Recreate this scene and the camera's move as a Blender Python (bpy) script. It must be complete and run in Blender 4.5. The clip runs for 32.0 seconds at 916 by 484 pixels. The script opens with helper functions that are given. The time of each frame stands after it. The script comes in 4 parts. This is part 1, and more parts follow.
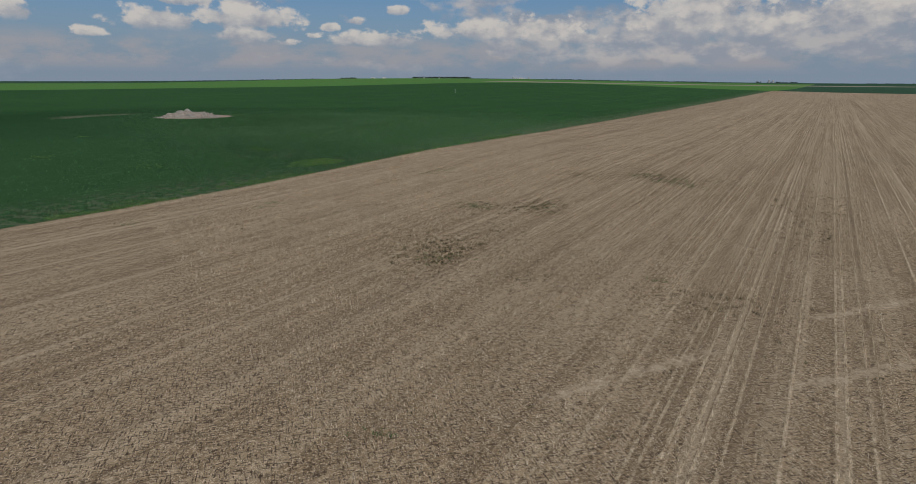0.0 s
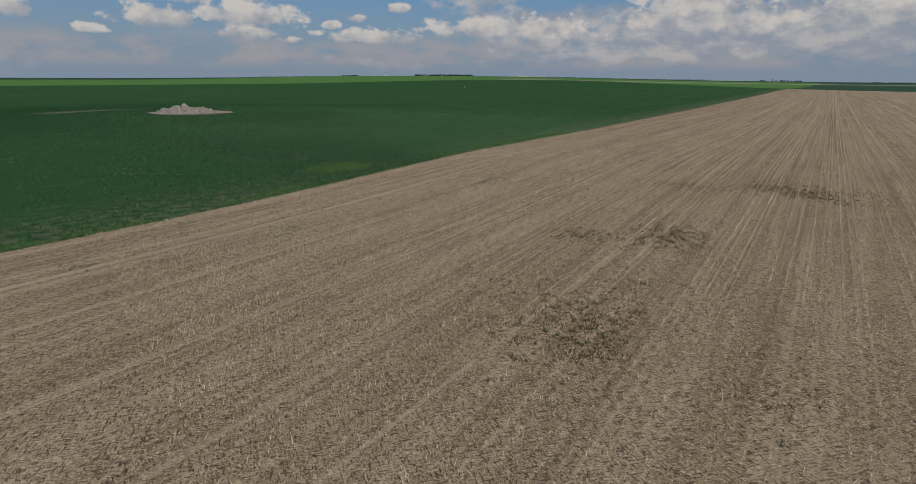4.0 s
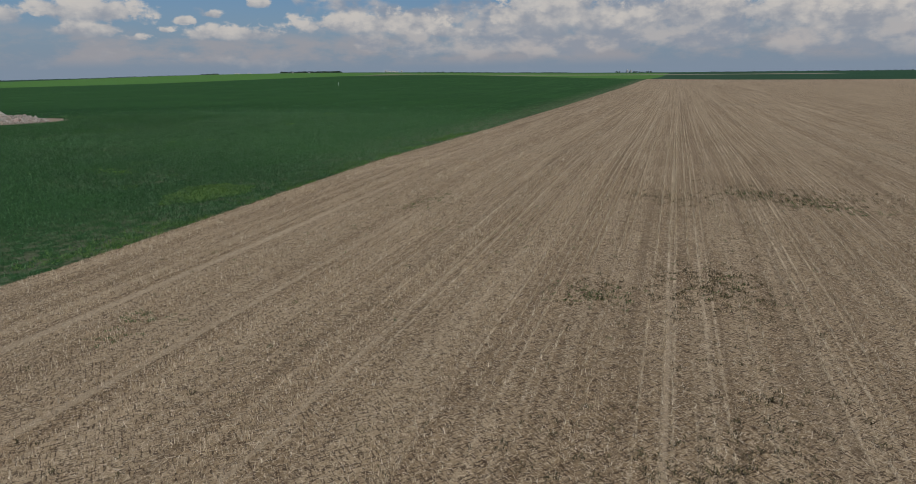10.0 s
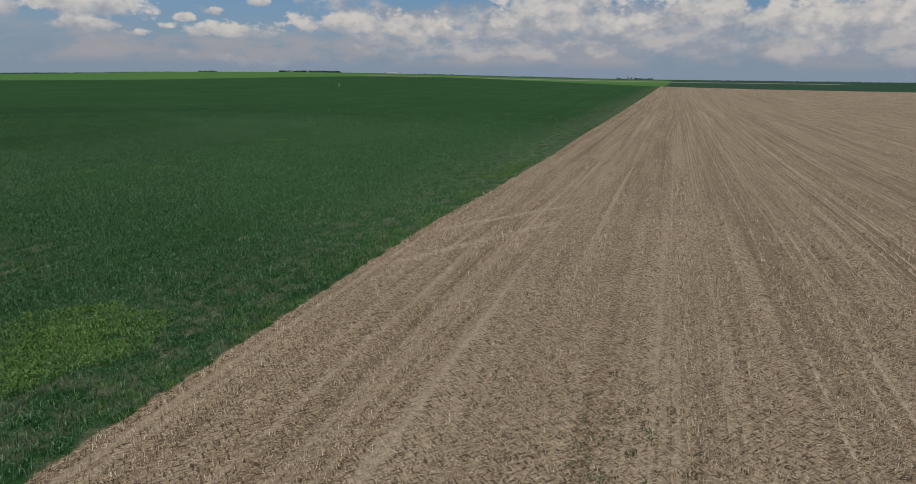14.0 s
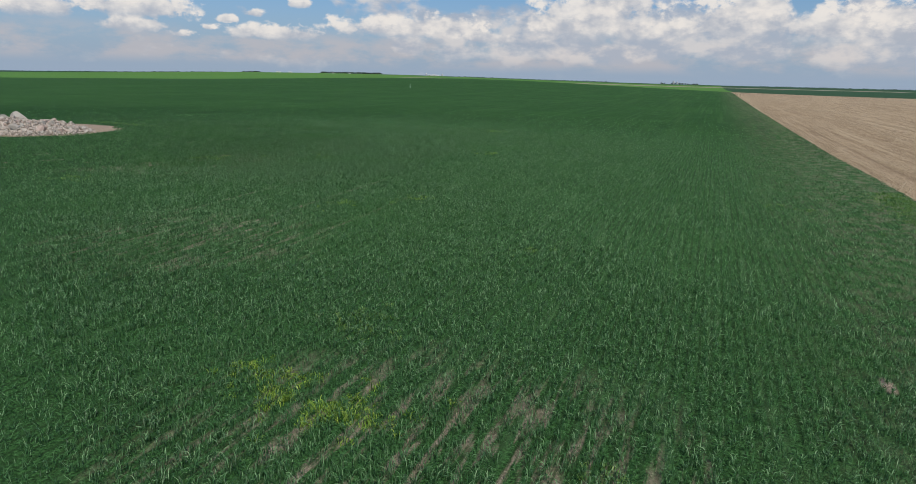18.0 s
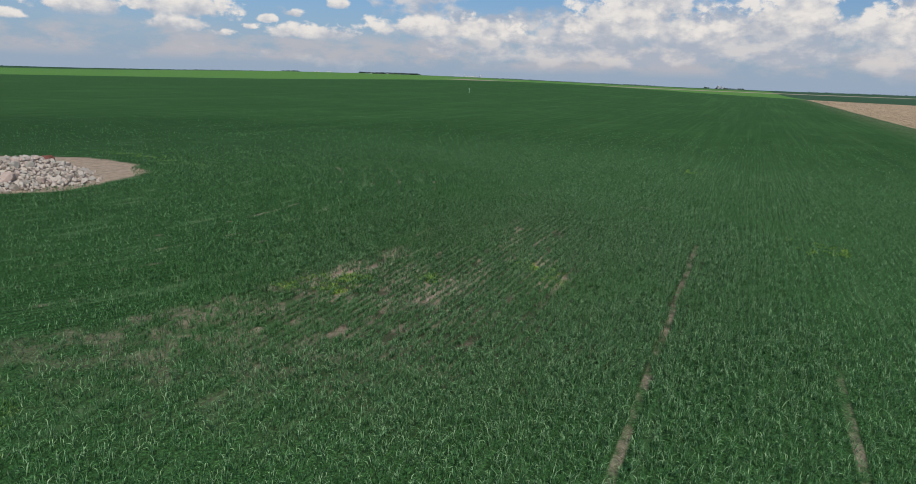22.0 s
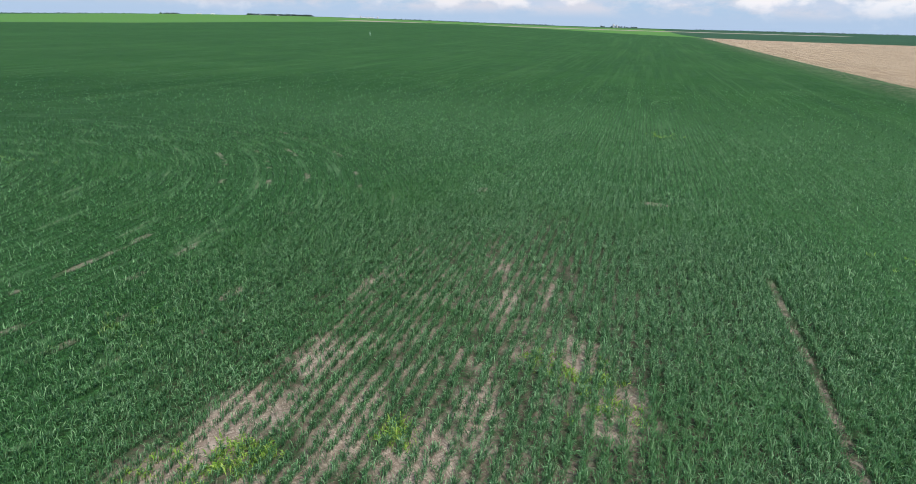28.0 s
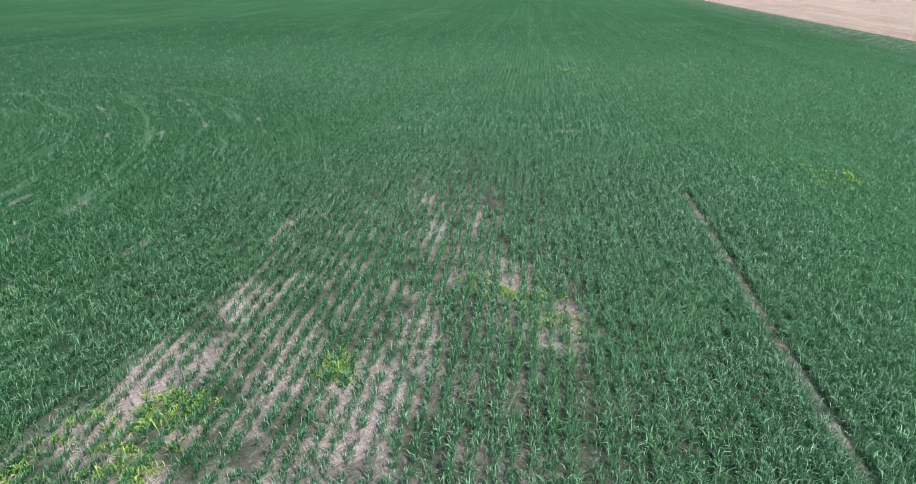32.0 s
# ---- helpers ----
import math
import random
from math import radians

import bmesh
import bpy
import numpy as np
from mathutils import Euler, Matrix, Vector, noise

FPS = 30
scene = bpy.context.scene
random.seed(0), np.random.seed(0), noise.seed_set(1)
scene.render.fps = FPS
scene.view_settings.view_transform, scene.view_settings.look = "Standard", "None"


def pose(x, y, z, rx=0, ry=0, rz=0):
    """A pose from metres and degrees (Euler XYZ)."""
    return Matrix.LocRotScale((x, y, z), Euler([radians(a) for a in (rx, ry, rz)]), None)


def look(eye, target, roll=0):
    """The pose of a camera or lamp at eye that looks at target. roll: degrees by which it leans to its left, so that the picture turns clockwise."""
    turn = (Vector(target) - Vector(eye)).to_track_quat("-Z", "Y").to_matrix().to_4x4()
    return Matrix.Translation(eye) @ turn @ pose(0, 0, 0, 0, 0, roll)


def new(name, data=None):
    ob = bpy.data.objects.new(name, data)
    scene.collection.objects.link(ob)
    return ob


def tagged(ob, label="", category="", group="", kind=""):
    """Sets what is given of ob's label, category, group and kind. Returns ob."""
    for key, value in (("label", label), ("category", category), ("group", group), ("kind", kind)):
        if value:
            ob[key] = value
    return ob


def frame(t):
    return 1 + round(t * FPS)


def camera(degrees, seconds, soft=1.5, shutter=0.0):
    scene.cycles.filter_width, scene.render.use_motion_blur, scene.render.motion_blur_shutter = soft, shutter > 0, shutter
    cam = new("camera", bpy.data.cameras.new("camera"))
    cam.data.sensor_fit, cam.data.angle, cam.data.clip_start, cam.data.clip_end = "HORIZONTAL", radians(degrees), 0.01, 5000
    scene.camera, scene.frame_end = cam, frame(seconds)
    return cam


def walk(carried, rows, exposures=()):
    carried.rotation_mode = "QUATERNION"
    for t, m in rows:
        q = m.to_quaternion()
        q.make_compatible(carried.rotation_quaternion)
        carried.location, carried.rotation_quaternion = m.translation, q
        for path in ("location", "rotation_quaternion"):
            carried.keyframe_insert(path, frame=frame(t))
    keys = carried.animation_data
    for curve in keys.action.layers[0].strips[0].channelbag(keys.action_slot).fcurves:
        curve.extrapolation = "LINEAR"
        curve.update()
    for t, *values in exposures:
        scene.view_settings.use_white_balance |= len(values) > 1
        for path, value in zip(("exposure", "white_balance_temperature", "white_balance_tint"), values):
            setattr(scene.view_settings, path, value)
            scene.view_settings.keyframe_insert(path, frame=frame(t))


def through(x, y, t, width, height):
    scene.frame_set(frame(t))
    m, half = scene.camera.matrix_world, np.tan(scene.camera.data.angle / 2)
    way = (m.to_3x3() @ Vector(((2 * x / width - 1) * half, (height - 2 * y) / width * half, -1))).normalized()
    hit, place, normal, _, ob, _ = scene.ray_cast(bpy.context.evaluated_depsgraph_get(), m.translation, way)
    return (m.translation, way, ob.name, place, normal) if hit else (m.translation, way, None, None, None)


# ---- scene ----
cam = camera(72.75, 32.0, soft=0.5)
PATH = [
    (0, (54.211, 30.975, 10.987), (44.470, 47.705, 5.962), 0.30),
    (0.5, (54.061, 31.367, 10.535), (44.272, 48.061, 5.486), 0.24),
    (1, (53.335, 32.444, 10.238), (43.510, 49.111, 5.166), 0.20),
    (1.5, (52.007, 34.187, 10.068), (42.199, 50.853, 4.966), 0.23),
    (2, (50.125, 36.460, 9.643), (40.335, 53.130, 4.521), 0.36),
    (2.5, (47.655, 38.786, 9.392), (37.854, 55.450, 4.268), 0.42),
    (3, (44.956, 40.421, 9.432), (35.159, 57.091, 4.323), 0.46),
    (3.5, (42.714, 41.410, 9.598), (32.941, 58.099, 4.502), 0.46),
    (5.5, (35.356, 43.846, 9.692), (25.987, 60.786, 4.665), 0.46),
    (6, (34.356, 43.882, 9.681), (25.441, 61.067, 4.664), 0.27),
    (6.5, (33.544, 43.872, 9.632), (25.300, 61.390, 4.613), 0.00),
    (7, (32.780, 43.711, 9.650), (25.120, 61.491, 4.628), -0.13),
    (7.5, (32.050, 43.657, 9.602), (24.796, 61.600, 4.557), -0.31),
    (8, (31.445, 43.978, 9.598), (24.647, 62.090, 4.523), -0.52),
    (8.5, (31.176, 44.973, 9.557), (24.738, 63.206, 4.447), -0.61),
    (9, (31.039, 47.034, 9.470), (24.788, 65.324, 4.331), -0.64),
    (9.5, (30.916, 49.986, 9.409), (24.698, 68.278, 4.240), -0.65),
    (10, (30.559, 53.326, 9.372), (24.283, 71.586, 4.157), -0.61),
    (10.5, (29.811, 58.194, 9.292), (23.478, 76.426, 4.050), -0.56),
    (11, (28.901, 62.684, 9.223), (22.521, 80.895, 3.965), -0.39),
    (11.5, (27.478, 68.393, 9.311), (21.096, 86.603, 4.051), -0.26),
    (12, (26.003, 72.251, 9.335), (19.639, 90.470, 4.083), -0.08),
    (12.5, (23.921, 75.772, 9.435), (17.600, 94.009, 4.194), 0.18),
    (13, (21.641, 77.774, 9.623), (15.368, 96.035, 4.407), 0.34),
    (13.5, (18.323, 79.311, 9.699), (12.182, 97.625, 4.515), 0.67),
    (15.5, (1.025, 82.342, 7.816), (-5.199, 100.662, 2.754), 0.97),
    (16, (-2.099, 82.653, 7.866), (-8.448, 100.930, 2.801), 0.97),
    (16.5, (-5.659, 83.823, 7.974), (-12.149, 102.052, 2.916), 1.00),
    (17, (-8.727, 85.470, 8.033), (-15.338, 103.653, 2.965), 1.05),
    (17.5, (-11.489, 87.130, 8.456), (-18.302, 105.238, 3.391), 1.18),
    (18, (-14.902, 89.771, 8.517), (-22.017, 107.761, 3.446), 1.35),
    (18.5, (-18.756, 92.695, 8.767), (-26.211, 110.541, 3.675), 1.54),
    (19, (-22.149, 95.515, 8.853), (-29.771, 113.283, 3.733), 1.51),
    (19.5, (-26.092, 99.104, 8.935), (-33.837, 116.817, 3.813), 1.61),
    (20, (-29.294, 102.171, 9.072), (-37.121, 119.848, 3.946), 1.67),
    (20.5, (-33.003, 105.847, 9.141), (-40.909, 123.490, 4.017), 1.71),
    (21, (-36.212, 109.203, 9.137), (-44.157, 126.828, 4.014), 1.75),
    (21.5, (-39.530, 112.527, 9.286), (-47.505, 130.148, 4.198), 1.94),
    (22, (-42.268, 114.955, 9.371), (-50.299, 132.558, 4.309), 2.04),
    (22.5, (-45.218, 117.275, 9.577), (-53.248, 134.885, 4.538), 2.19),
    (23, (-47.212, 119.047, 9.806), (-55.244, 136.663, 4.790), 2.20),
    (23.5, (-48.776, 121.076, 10.057), (-56.893, 138.664, 5.077), 2.26),
    (24, (-49.397, 122.859, 10.164), (-57.599, 140.415, 5.212), 2.23),
    (24.5, (-49.575, 124.911, 10.243), (-57.874, 142.424, 5.299), 2.31),
    (26.5, (-49.744, 126.990, 10.070), (-57.954, 143.959, 3.389), 2.59),
    (27, (-49.557, 126.847, 9.963), (-57.077, 144.143, 3.308), 2.36),
    (27.5, (-49.528, 126.846, 9.830), (-55.884, 144.606, 3.184), 2.00),
    (28, (-49.647, 127.046, 9.723), (-54.723, 145.216, 3.083), 1.45),
    (28.5, (-49.866, 127.214, 9.576), (-53.699, 145.573, 2.632), 0.91),
    (29, (-49.995, 127.326, 9.463), (-53.362, 145.403, 1.596), 0.67),
    (29.5, (-50.099, 127.400, 9.351), (-53.036, 145.421, 1.190), 0.50),
    (30, (-50.140, 127.413, 9.247), (-52.808, 145.470, 1.072), 0.25),
    (30.5, (-50.183, 127.359, 9.108), (-52.643, 145.452, 0.948), 0.30),
    (31, (-50.197, 127.320, 9.001), (-52.547, 145.447, 0.885), 0.24),
    (31.5, (-50.196, 127.277, 8.907), (-52.442, 145.434, 0.829), 0.21),
    (32, (-50.187, 127.245, 8.822), (-52.346, 145.431, 0.785), 0.09),
]
walk(cam, [(t, look(e, g, r)) for t, e, g, r in PATH],
     exposures=[(0.0, -0.33, 6720, 10), (8.0, -0.33, 6720, 10), (13.0, -0.31, 6720, 10), (13.5, -0.28, 6720, 10), (15.5, -0.07, 6750, 10), (17.0, 0.15, 6750, 10), (19.0, 0.32, 6750, 10), (21.0, 0.28, 6750, 10),
                (24.5, 0.27, 6700, 10), (26.5, 0.42, 6650, 10), (28.0, 0.88, 6450, 10), (29.0, 1.12, 6150, 13), (30.0, 1.33, 5900, 17), (32.0, 1.36, 5800, 18)])

# ---- sun and sky ----
SUN_AZ, SUN_EL = 138.0, 52.0        # degrees: clockwise from +y, above the horizon
sun = new("sun", bpy.data.lights.new("sun", "SUN"))
sun.data.energy, sun.data.angle, sun.data.color = 3.15, radians(0.53), (1.0, 0.955, 0.88)
sd = Vector((math.sin(radians(SUN_AZ)) * math.cos(radians(SUN_EL)), math.cos(radians(SUN_AZ)) * math.cos(radians(SUN_EL)), math.sin(radians(SUN_EL))))
sun.matrix_world = look(sd * 100, (0, 0, 0))

world = bpy.data.worlds.new("prairie_sky")
scene.world = world
world.use_nodes = True


class Net:
    """Short hand for wiring nodes."""

    def __init__(self, tree):
        self.t = tree
        tree.nodes.clear()

    def node(self, kind, **kw):
        n = self.t.nodes.new(kind)
        for k, v in kw.items():
            if k == "op":
                n.operation = v
            elif k == "dt":
                n.data_type = v
            elif k == "blend":
                n.blend_type = v
            elif k == "dims":
                n.noise_dimensions = v
        return n

    def put(self, sock, v):
        if isinstance(v, bpy.types.NodeSocket):
            self.t.links.new(v, sock)
        else:
            sock.default_value = v

    def math(self, op, a, b=0.0, c=0.0, clamp=False):
        n = self.node("ShaderNodeMath", op=op)
        n.use_clamp = clamp
        for s, v in zip(n.inputs, (a, b, c)):
            self.put(s, v)
        return n.outputs[0]

    def vec(self, op, a, b=(0, 0, 0)):
        n = self.node("ShaderNodeVectorMath", op=op)
        self.put(n.inputs[0], a)
        self.put(n.inputs[1], b)
        return n.outputs["Value"] if op in ("LENGTH", "DOT_PRODUCT") else n.outputs[0]

    def mix(self, f, a, b, blend="MIX"):
        n = self.node("ShaderNodeMix", dt="RGBA", blend=blend)
        self.put(n.inputs[0], f)
        self.put(n.inputs[6], a if isinstance(a, bpy.types.NodeSocket) else (*a[:3], 1))
        self.put(n.inputs[7], b if isinstance(b, bpy.types.NodeSocket) else (*b[:3], 1))
        return n.outputs[2]

    def step(self, v, lo, hi, a=0.0, b=1.0):
        n = self.node("ShaderNodeMapRange")
        n.interpolation_type = "SMOOTHSTEP"
        for s, q in zip(n.inputs, (v, lo, hi, a, b)):
            self.put(s, q)
        return n.outputs[0]

    def noise(self, vector, scale, detail=4.0, rough=0.55, dist=0.0):
        n = self.node("ShaderNodeTexNoise")
        if vector is not None:
            self.put(n.inputs["Vector"], vector)
        for k, v in (("Scale", scale), ("Detail", detail), ("Roughness", rough), ("Distortion", dist)):
            self.put(n.inputs[k], v)
        return n.outputs[0]

    def xyz(self, v):
        n = self.node("ShaderNodeSeparateXYZ")
        self.put(n.inputs[0], v)
        return n.outputs

    def join(self, x, y, z=0.0):
        n = self.node("ShaderNodeCombineXYZ")
        for s, v in zip(n.inputs, (x, y, z)):
            self.put(s, v)
        return n.outputs[0]


def sky():
    w = Net(world.node_tree)
    out = w.node("ShaderNodeOutputWorld")
    tex = w.node("ShaderNodeTexSky")
    tex.sky_type, tex.sun_disc = "NISHITA", False
    tex.sun_elevation, tex.sun_rotation = radians(SUN_EL), radians(SUN_AZ)
    tex.altitude, tex.air_density, tex.dust_density, tex.ozone_density = 600, 1.0, 1.2, 1.6
    co = w.node("ShaderNodeTexCoord").outputs["Generated"]
    x, y, z = w.xyz(co)
    az = w.math("MULTIPLY", w.math("ARCTAN2", x, y), 57.2958)
    el = w.math("MULTIPLY", w.math("ARCSINE", z), 57.2958)
    p = w.join(az, w.math("MULTIPLY", el, 1.35))
    wob = w.noise(p, 0.42, 5, 0.62)
    fine = w.noise(p, 1.3, 6, 0.62)
    # cumulus heaps: azimuth, elevation, half width, half height (degrees)
    heaps = [(-64.8, 4.7, 1.7, 1.0), (-59.7, 3.4, 1.2, .45), (-53.0, 6.1, 2.6, .7), (-54.8, 4.4, 3.2, 1.1), (-48.4, 4.7, 4.3, 1.3),
             (-48.2, 3.5, 2.4, .7), (-45.1, 2.95, 1.2, .45), (-42.8, 3.6, .5, .3), (-41.3, 4.3, .8, .4), (-39.1, 4.85, .7, .38),
             (-35.7, 5.75, 1.0, .55), (-37.8, 3.35, 3.6, .8), (-26.2, 4.1, 6.3, 1.25), (-19.6, 3.5, 2.6, .7), (-10.2, 4.7, 5.6, 2.9),
             (-8.6, 6.6, 3.2, 2.3), (1.2, 4.9, 4.2, 2.3), (2.4, 6.5, 2.4, 1.6), (7.8, 4.3, 3.2, 1.8), (12.7, 4.1, 3.2, 2.3), (17.5, 4.8, 3.0, 1.2),
             (-3.5, 4.2, 2.6, 1.2), (23.0, 5.6, 4.0, 1.6), (31.0, 4.5, 5.0, 1.4), (-72.0, 5.0, 3.0, 1.2), (-30.0, 8.6, 3.0, .8), (-66.0, 8.2, 4.0, .9)]
    best, near_sum, tall_sum = None, None, None
    for a, e, ra, re in heaps:
        u = w.math("DIVIDE", w.math("SUBTRACT", az, a), ra)
        v = w.math("DIVIDE", w.math("SUBTRACT", el, e), re)
        d = w.vec("LENGTH", w.join(u, w.math("MAXIMUM", v, w.math("MULTIPLY", v, -1.7))))
        share = w.math("POWER", w.math("ADD", d, 0.15), -5.0)
        if best is None:
            best, near_sum, tall_sum = d, share, w.math("MULTIPLY", share, v)
        else:
            best = w.math("SMOOTH_MIN", best, d, 0.15)
            near_sum = w.math("ADD", near_sum, share)
            tall_sum = w.math("ADD", tall_sum, w.math("MULTIPLY", share, v))
    tall = w.math("DIVIDE", tall_sum, near_sum)

    def puffs(at, scale):
        n = w.node("ShaderNodeTexVoronoi")
        n.feature, n.voronoi_dimensions = "SMOOTH_F1", "2D"
        w.put(n.inputs["Vector"], at)
        n.inputs["Scale"].default_value, n.inputs["Smoothness"].default_value = scale, 0.55
        return n.outputs["Distance"]
    bent = w.vec("ADD", p, w.vec("MULTIPLY", w.join(w.math("SUBTRACT", wob, 0.5), w.math("SUBTRACT", fine, 0.5)), (1.6, 1.2, 0)))
    big, tiny = puffs(bent, 0.55), puffs(bent, 1.5)
    lobes = w.math("ADD", w.math("MULTIPLY", w.math("SUBTRACT", 0.42, big), 0.85), w.math("MULTIPLY", w.math("SUBTRACT", 0.42, tiny), 0.26))
    lobes = w.math("ADD", lobes, w.math("ADD", w.math("MULTIPLY", w.math("SUBTRACT", fine, 0.5), 1.15), w.math("MULTIPLY", w.math("SUBTRACT", wob, 0.5), 0.8)))
    dens = w.math("SUBTRACT", lobes, best)
    cover = w.step(dens, -1.20, -0.72)
    soft_base = w.step(tall, -0.75, -0.1, 0.25, 1.0)
    cover = w.math("MULTIPLY", cover, soft_base)
    # hazy banks of flat far clouds low over the horizon
    q = w.join(az, w.math("MULTIPLY", el, 2.4))
    low = w.noise(q, 0.13, 7, 0.62)
    bank = w.math("MULTIPLY", w.step(low, 0.40, 0.60), w.math("MULTIPLY", w.step(el, 0.5, 1.6), w.step(el, 4.2, 2.6)))
    # a broad bank of piled cloud behind the heaps
    q2 = w.join(az, w.math("MULTIPLY", el, 1.7), 5.0)
    piled = w.noise(w.vec("ADD", q2, w.vec("MULTIPLY", w.join(wob, fine), (1.0, 0.8, 0))), 0.22, 6, 0.52)
    side = w.math("MULTIPLY", w.step(az, -34, -22), w.math("MULTIPLY", w.step(el, 0.8, 2.2), w.step(el, 8.2, 4.6)))
    mass = w.step(w.math("ADD", piled, w.math("MULTIPLY", side, 0.24)), 0.58, 0.72)
    mass = w.math("MULTIPLY", mass, w.step(el, 0.6, 2.4, 0.25, 1.0))
    tone = w.noise(w.vec("ADD", q2, (3.0, 7.0, 0.0)), 0.36, 6, 0.56)
    dusk = w.mix(w.step(tone, 0.40, 0.62), (0.32, 0.365, 0.45), (0.56, 0.54, 0.545))
    high = w.math("MULTIPLY", w.step(w.noise(p, 0.06, 6, 0.6), 0.50, 0.68), w.step(el, 8.0, 15.0))
    # light and shade inside the heaps: bright tops and lobes, grey undersides
    glow = w.math("ADD", w.math("MULTIPLY", tall, 0.62), w.math("ADD", w.math("MULTIPLY", lobes, 0.8), w.math("MULTIPLY", w.math("SUBTRACT", tone, 0.5), 2.0)))
    white = w.mix(w.step(glow, -0.55, 0.6), (0.35, 0.385, 0.455), (0.68, 0.655, 0.635))
    skyc = w.vec("MULTIPLY", tex.outputs[0], (SKY_K * 0.55, SKY_K * 0.85, SKY_K * 1.16))
    haze = w.mix(w.step(el, 10.0, -0.5, 0.0, 1.0), skyc, (0.25, 0.325, 0.435))
    a = w.mix(w.math("MULTIPLY", bank, 0.62), haze, (0.44, 0.41, 0.43))
    a = w.mix(w.math("MULTIPLY", mass, 0.80), a, dusk)
    b = w.mix(w.math("MULTIPLY", high, 0.6), a, (0.62, 0.62, 0.64))
    c = w.mix(w.math("MULTIPLY", cover, 0.92), b, white)
    bg = w.node("ShaderNodeBackground")
    w.put(bg.inputs[0], c)
    bg.inputs[1].default_value = 1.0
    w.t.links.new(bg.outputs[0], out.inputs[0])


SKY_K = 0.072
sky()

# ---- the lie of the land ----
PILE = (-94.0, 144.2)         # middle of the bare ground round the stone heap
EDGE_X = 0.0                  # seam between the crop (x below) and the stubble (x above)
FAR_Y, FAR_X = 800.0, -605.0  # far and side ends of the crop field
RING = 36.0                   # how far the ring rows reach round the stone heap
ROW, CUT_ROW = 0.36, 0.5      # drill row spacing of the crop and of the stubble


def lie(x, y):
    """Height of the ground; numbers or arrays."""
    def g(a, cx, cy, sx, sy):
        return a * np.exp(-((x - cx) / sx) ** 2 / 2 - ((y - cy) / sy) ** 2 / 2)
    near = g(0.75, -56, 150, 28, 28) + g(0.5, 24, 118, 20, 20) - g(0.6, -15, 72, 22, 22) + g(0.8, -100, 150, 22, 22)
    ridge = g(9.0, -290, 790, 165, 230)
    r = np.hypot(x, y)
    s = np.clip((r - 900) / 2600, 0, 1)
    s = s * s * (3 - 2 * s)
    az = np.degrees(np.arctan2(x, y))
    far = s * (5 + 18 * np.exp(-((az + 29) / 13) ** 2 / 2) - 12 * np.clip((-az - 42) / 14, 0, 1))
    return near + ridge + far


# ---- patches in the crop: x, y, half width, half length, how bare ----
BARE = [(-57.9, 137.2, 1.0, 2.6, 0.45), (-57.3, 140.6, .8, 1.6, 0.45), (-53.3, 137.0, 1.2, 2.4, 0.45), (-52.6, 139.6, .8, 1.6, 0.35), (-52.1, 142.6, .9, 1.8, 0.25), (-55.2, 138.2, .8, 2.2, 0.3),
        (-50.6, 142.9, 1.3, 1.6, 0.3), (-49.4, 140.6, 1.2, 1.5, 0.35), (-48.2, 161.0, 1.0, .5, 0.55), (-54.0, 149.1, .5, 1.2, 0.3), (-51.7, 149.2, .4, 1.4, 0.28), (-53.1, 156.2, .5, 2.4, 0.28), (-53.2, 146.2, .5, 1.5, 0.3), (-51.9, 147.0, .4, 1.5, 0.3),
        (-62.1, 143.3, .3, .9, 0.5), (-61.4, 158.0, .3, 1.0, 0.28), (-57.5, 160.2, .5, .8, 0.35), (-58.2, 145.4, .4, 1.2, 0.35),
        (-25.4, 109.2, 1.5, 1.4, 0.16), (-24.4, 102.8, 1.6, 1.2, 0.21), (-21.4, 101.4, 1.0, 1.0, 0.20), (-27.2, 103.3, 1.2, 1.0, 0.19),
        (-16.1, 101.0, .3, .9, 0.35), (-15.5, 96.4, .9, .8, 0.25), (-10.2, 103.1, .25, .8, 0.24), (-9.2, 110.0, .25, .6, 0.32), (-9.2, 98.4, .4, .8, 0.25), (-19.0, 97.5, 1.2, .8, 0.25),
        (-8.4, 98.3, 1.4, 1.2, 0.2),
        (-6.4, 95.6, 2.7, 3.4, 0.95), (-53.0, 124.7, .3, .7, 0.22), (-50.0, 121.5, .9, .7, 0.22), (-57.0, 126.5, .6, 1.0, 0.18)]
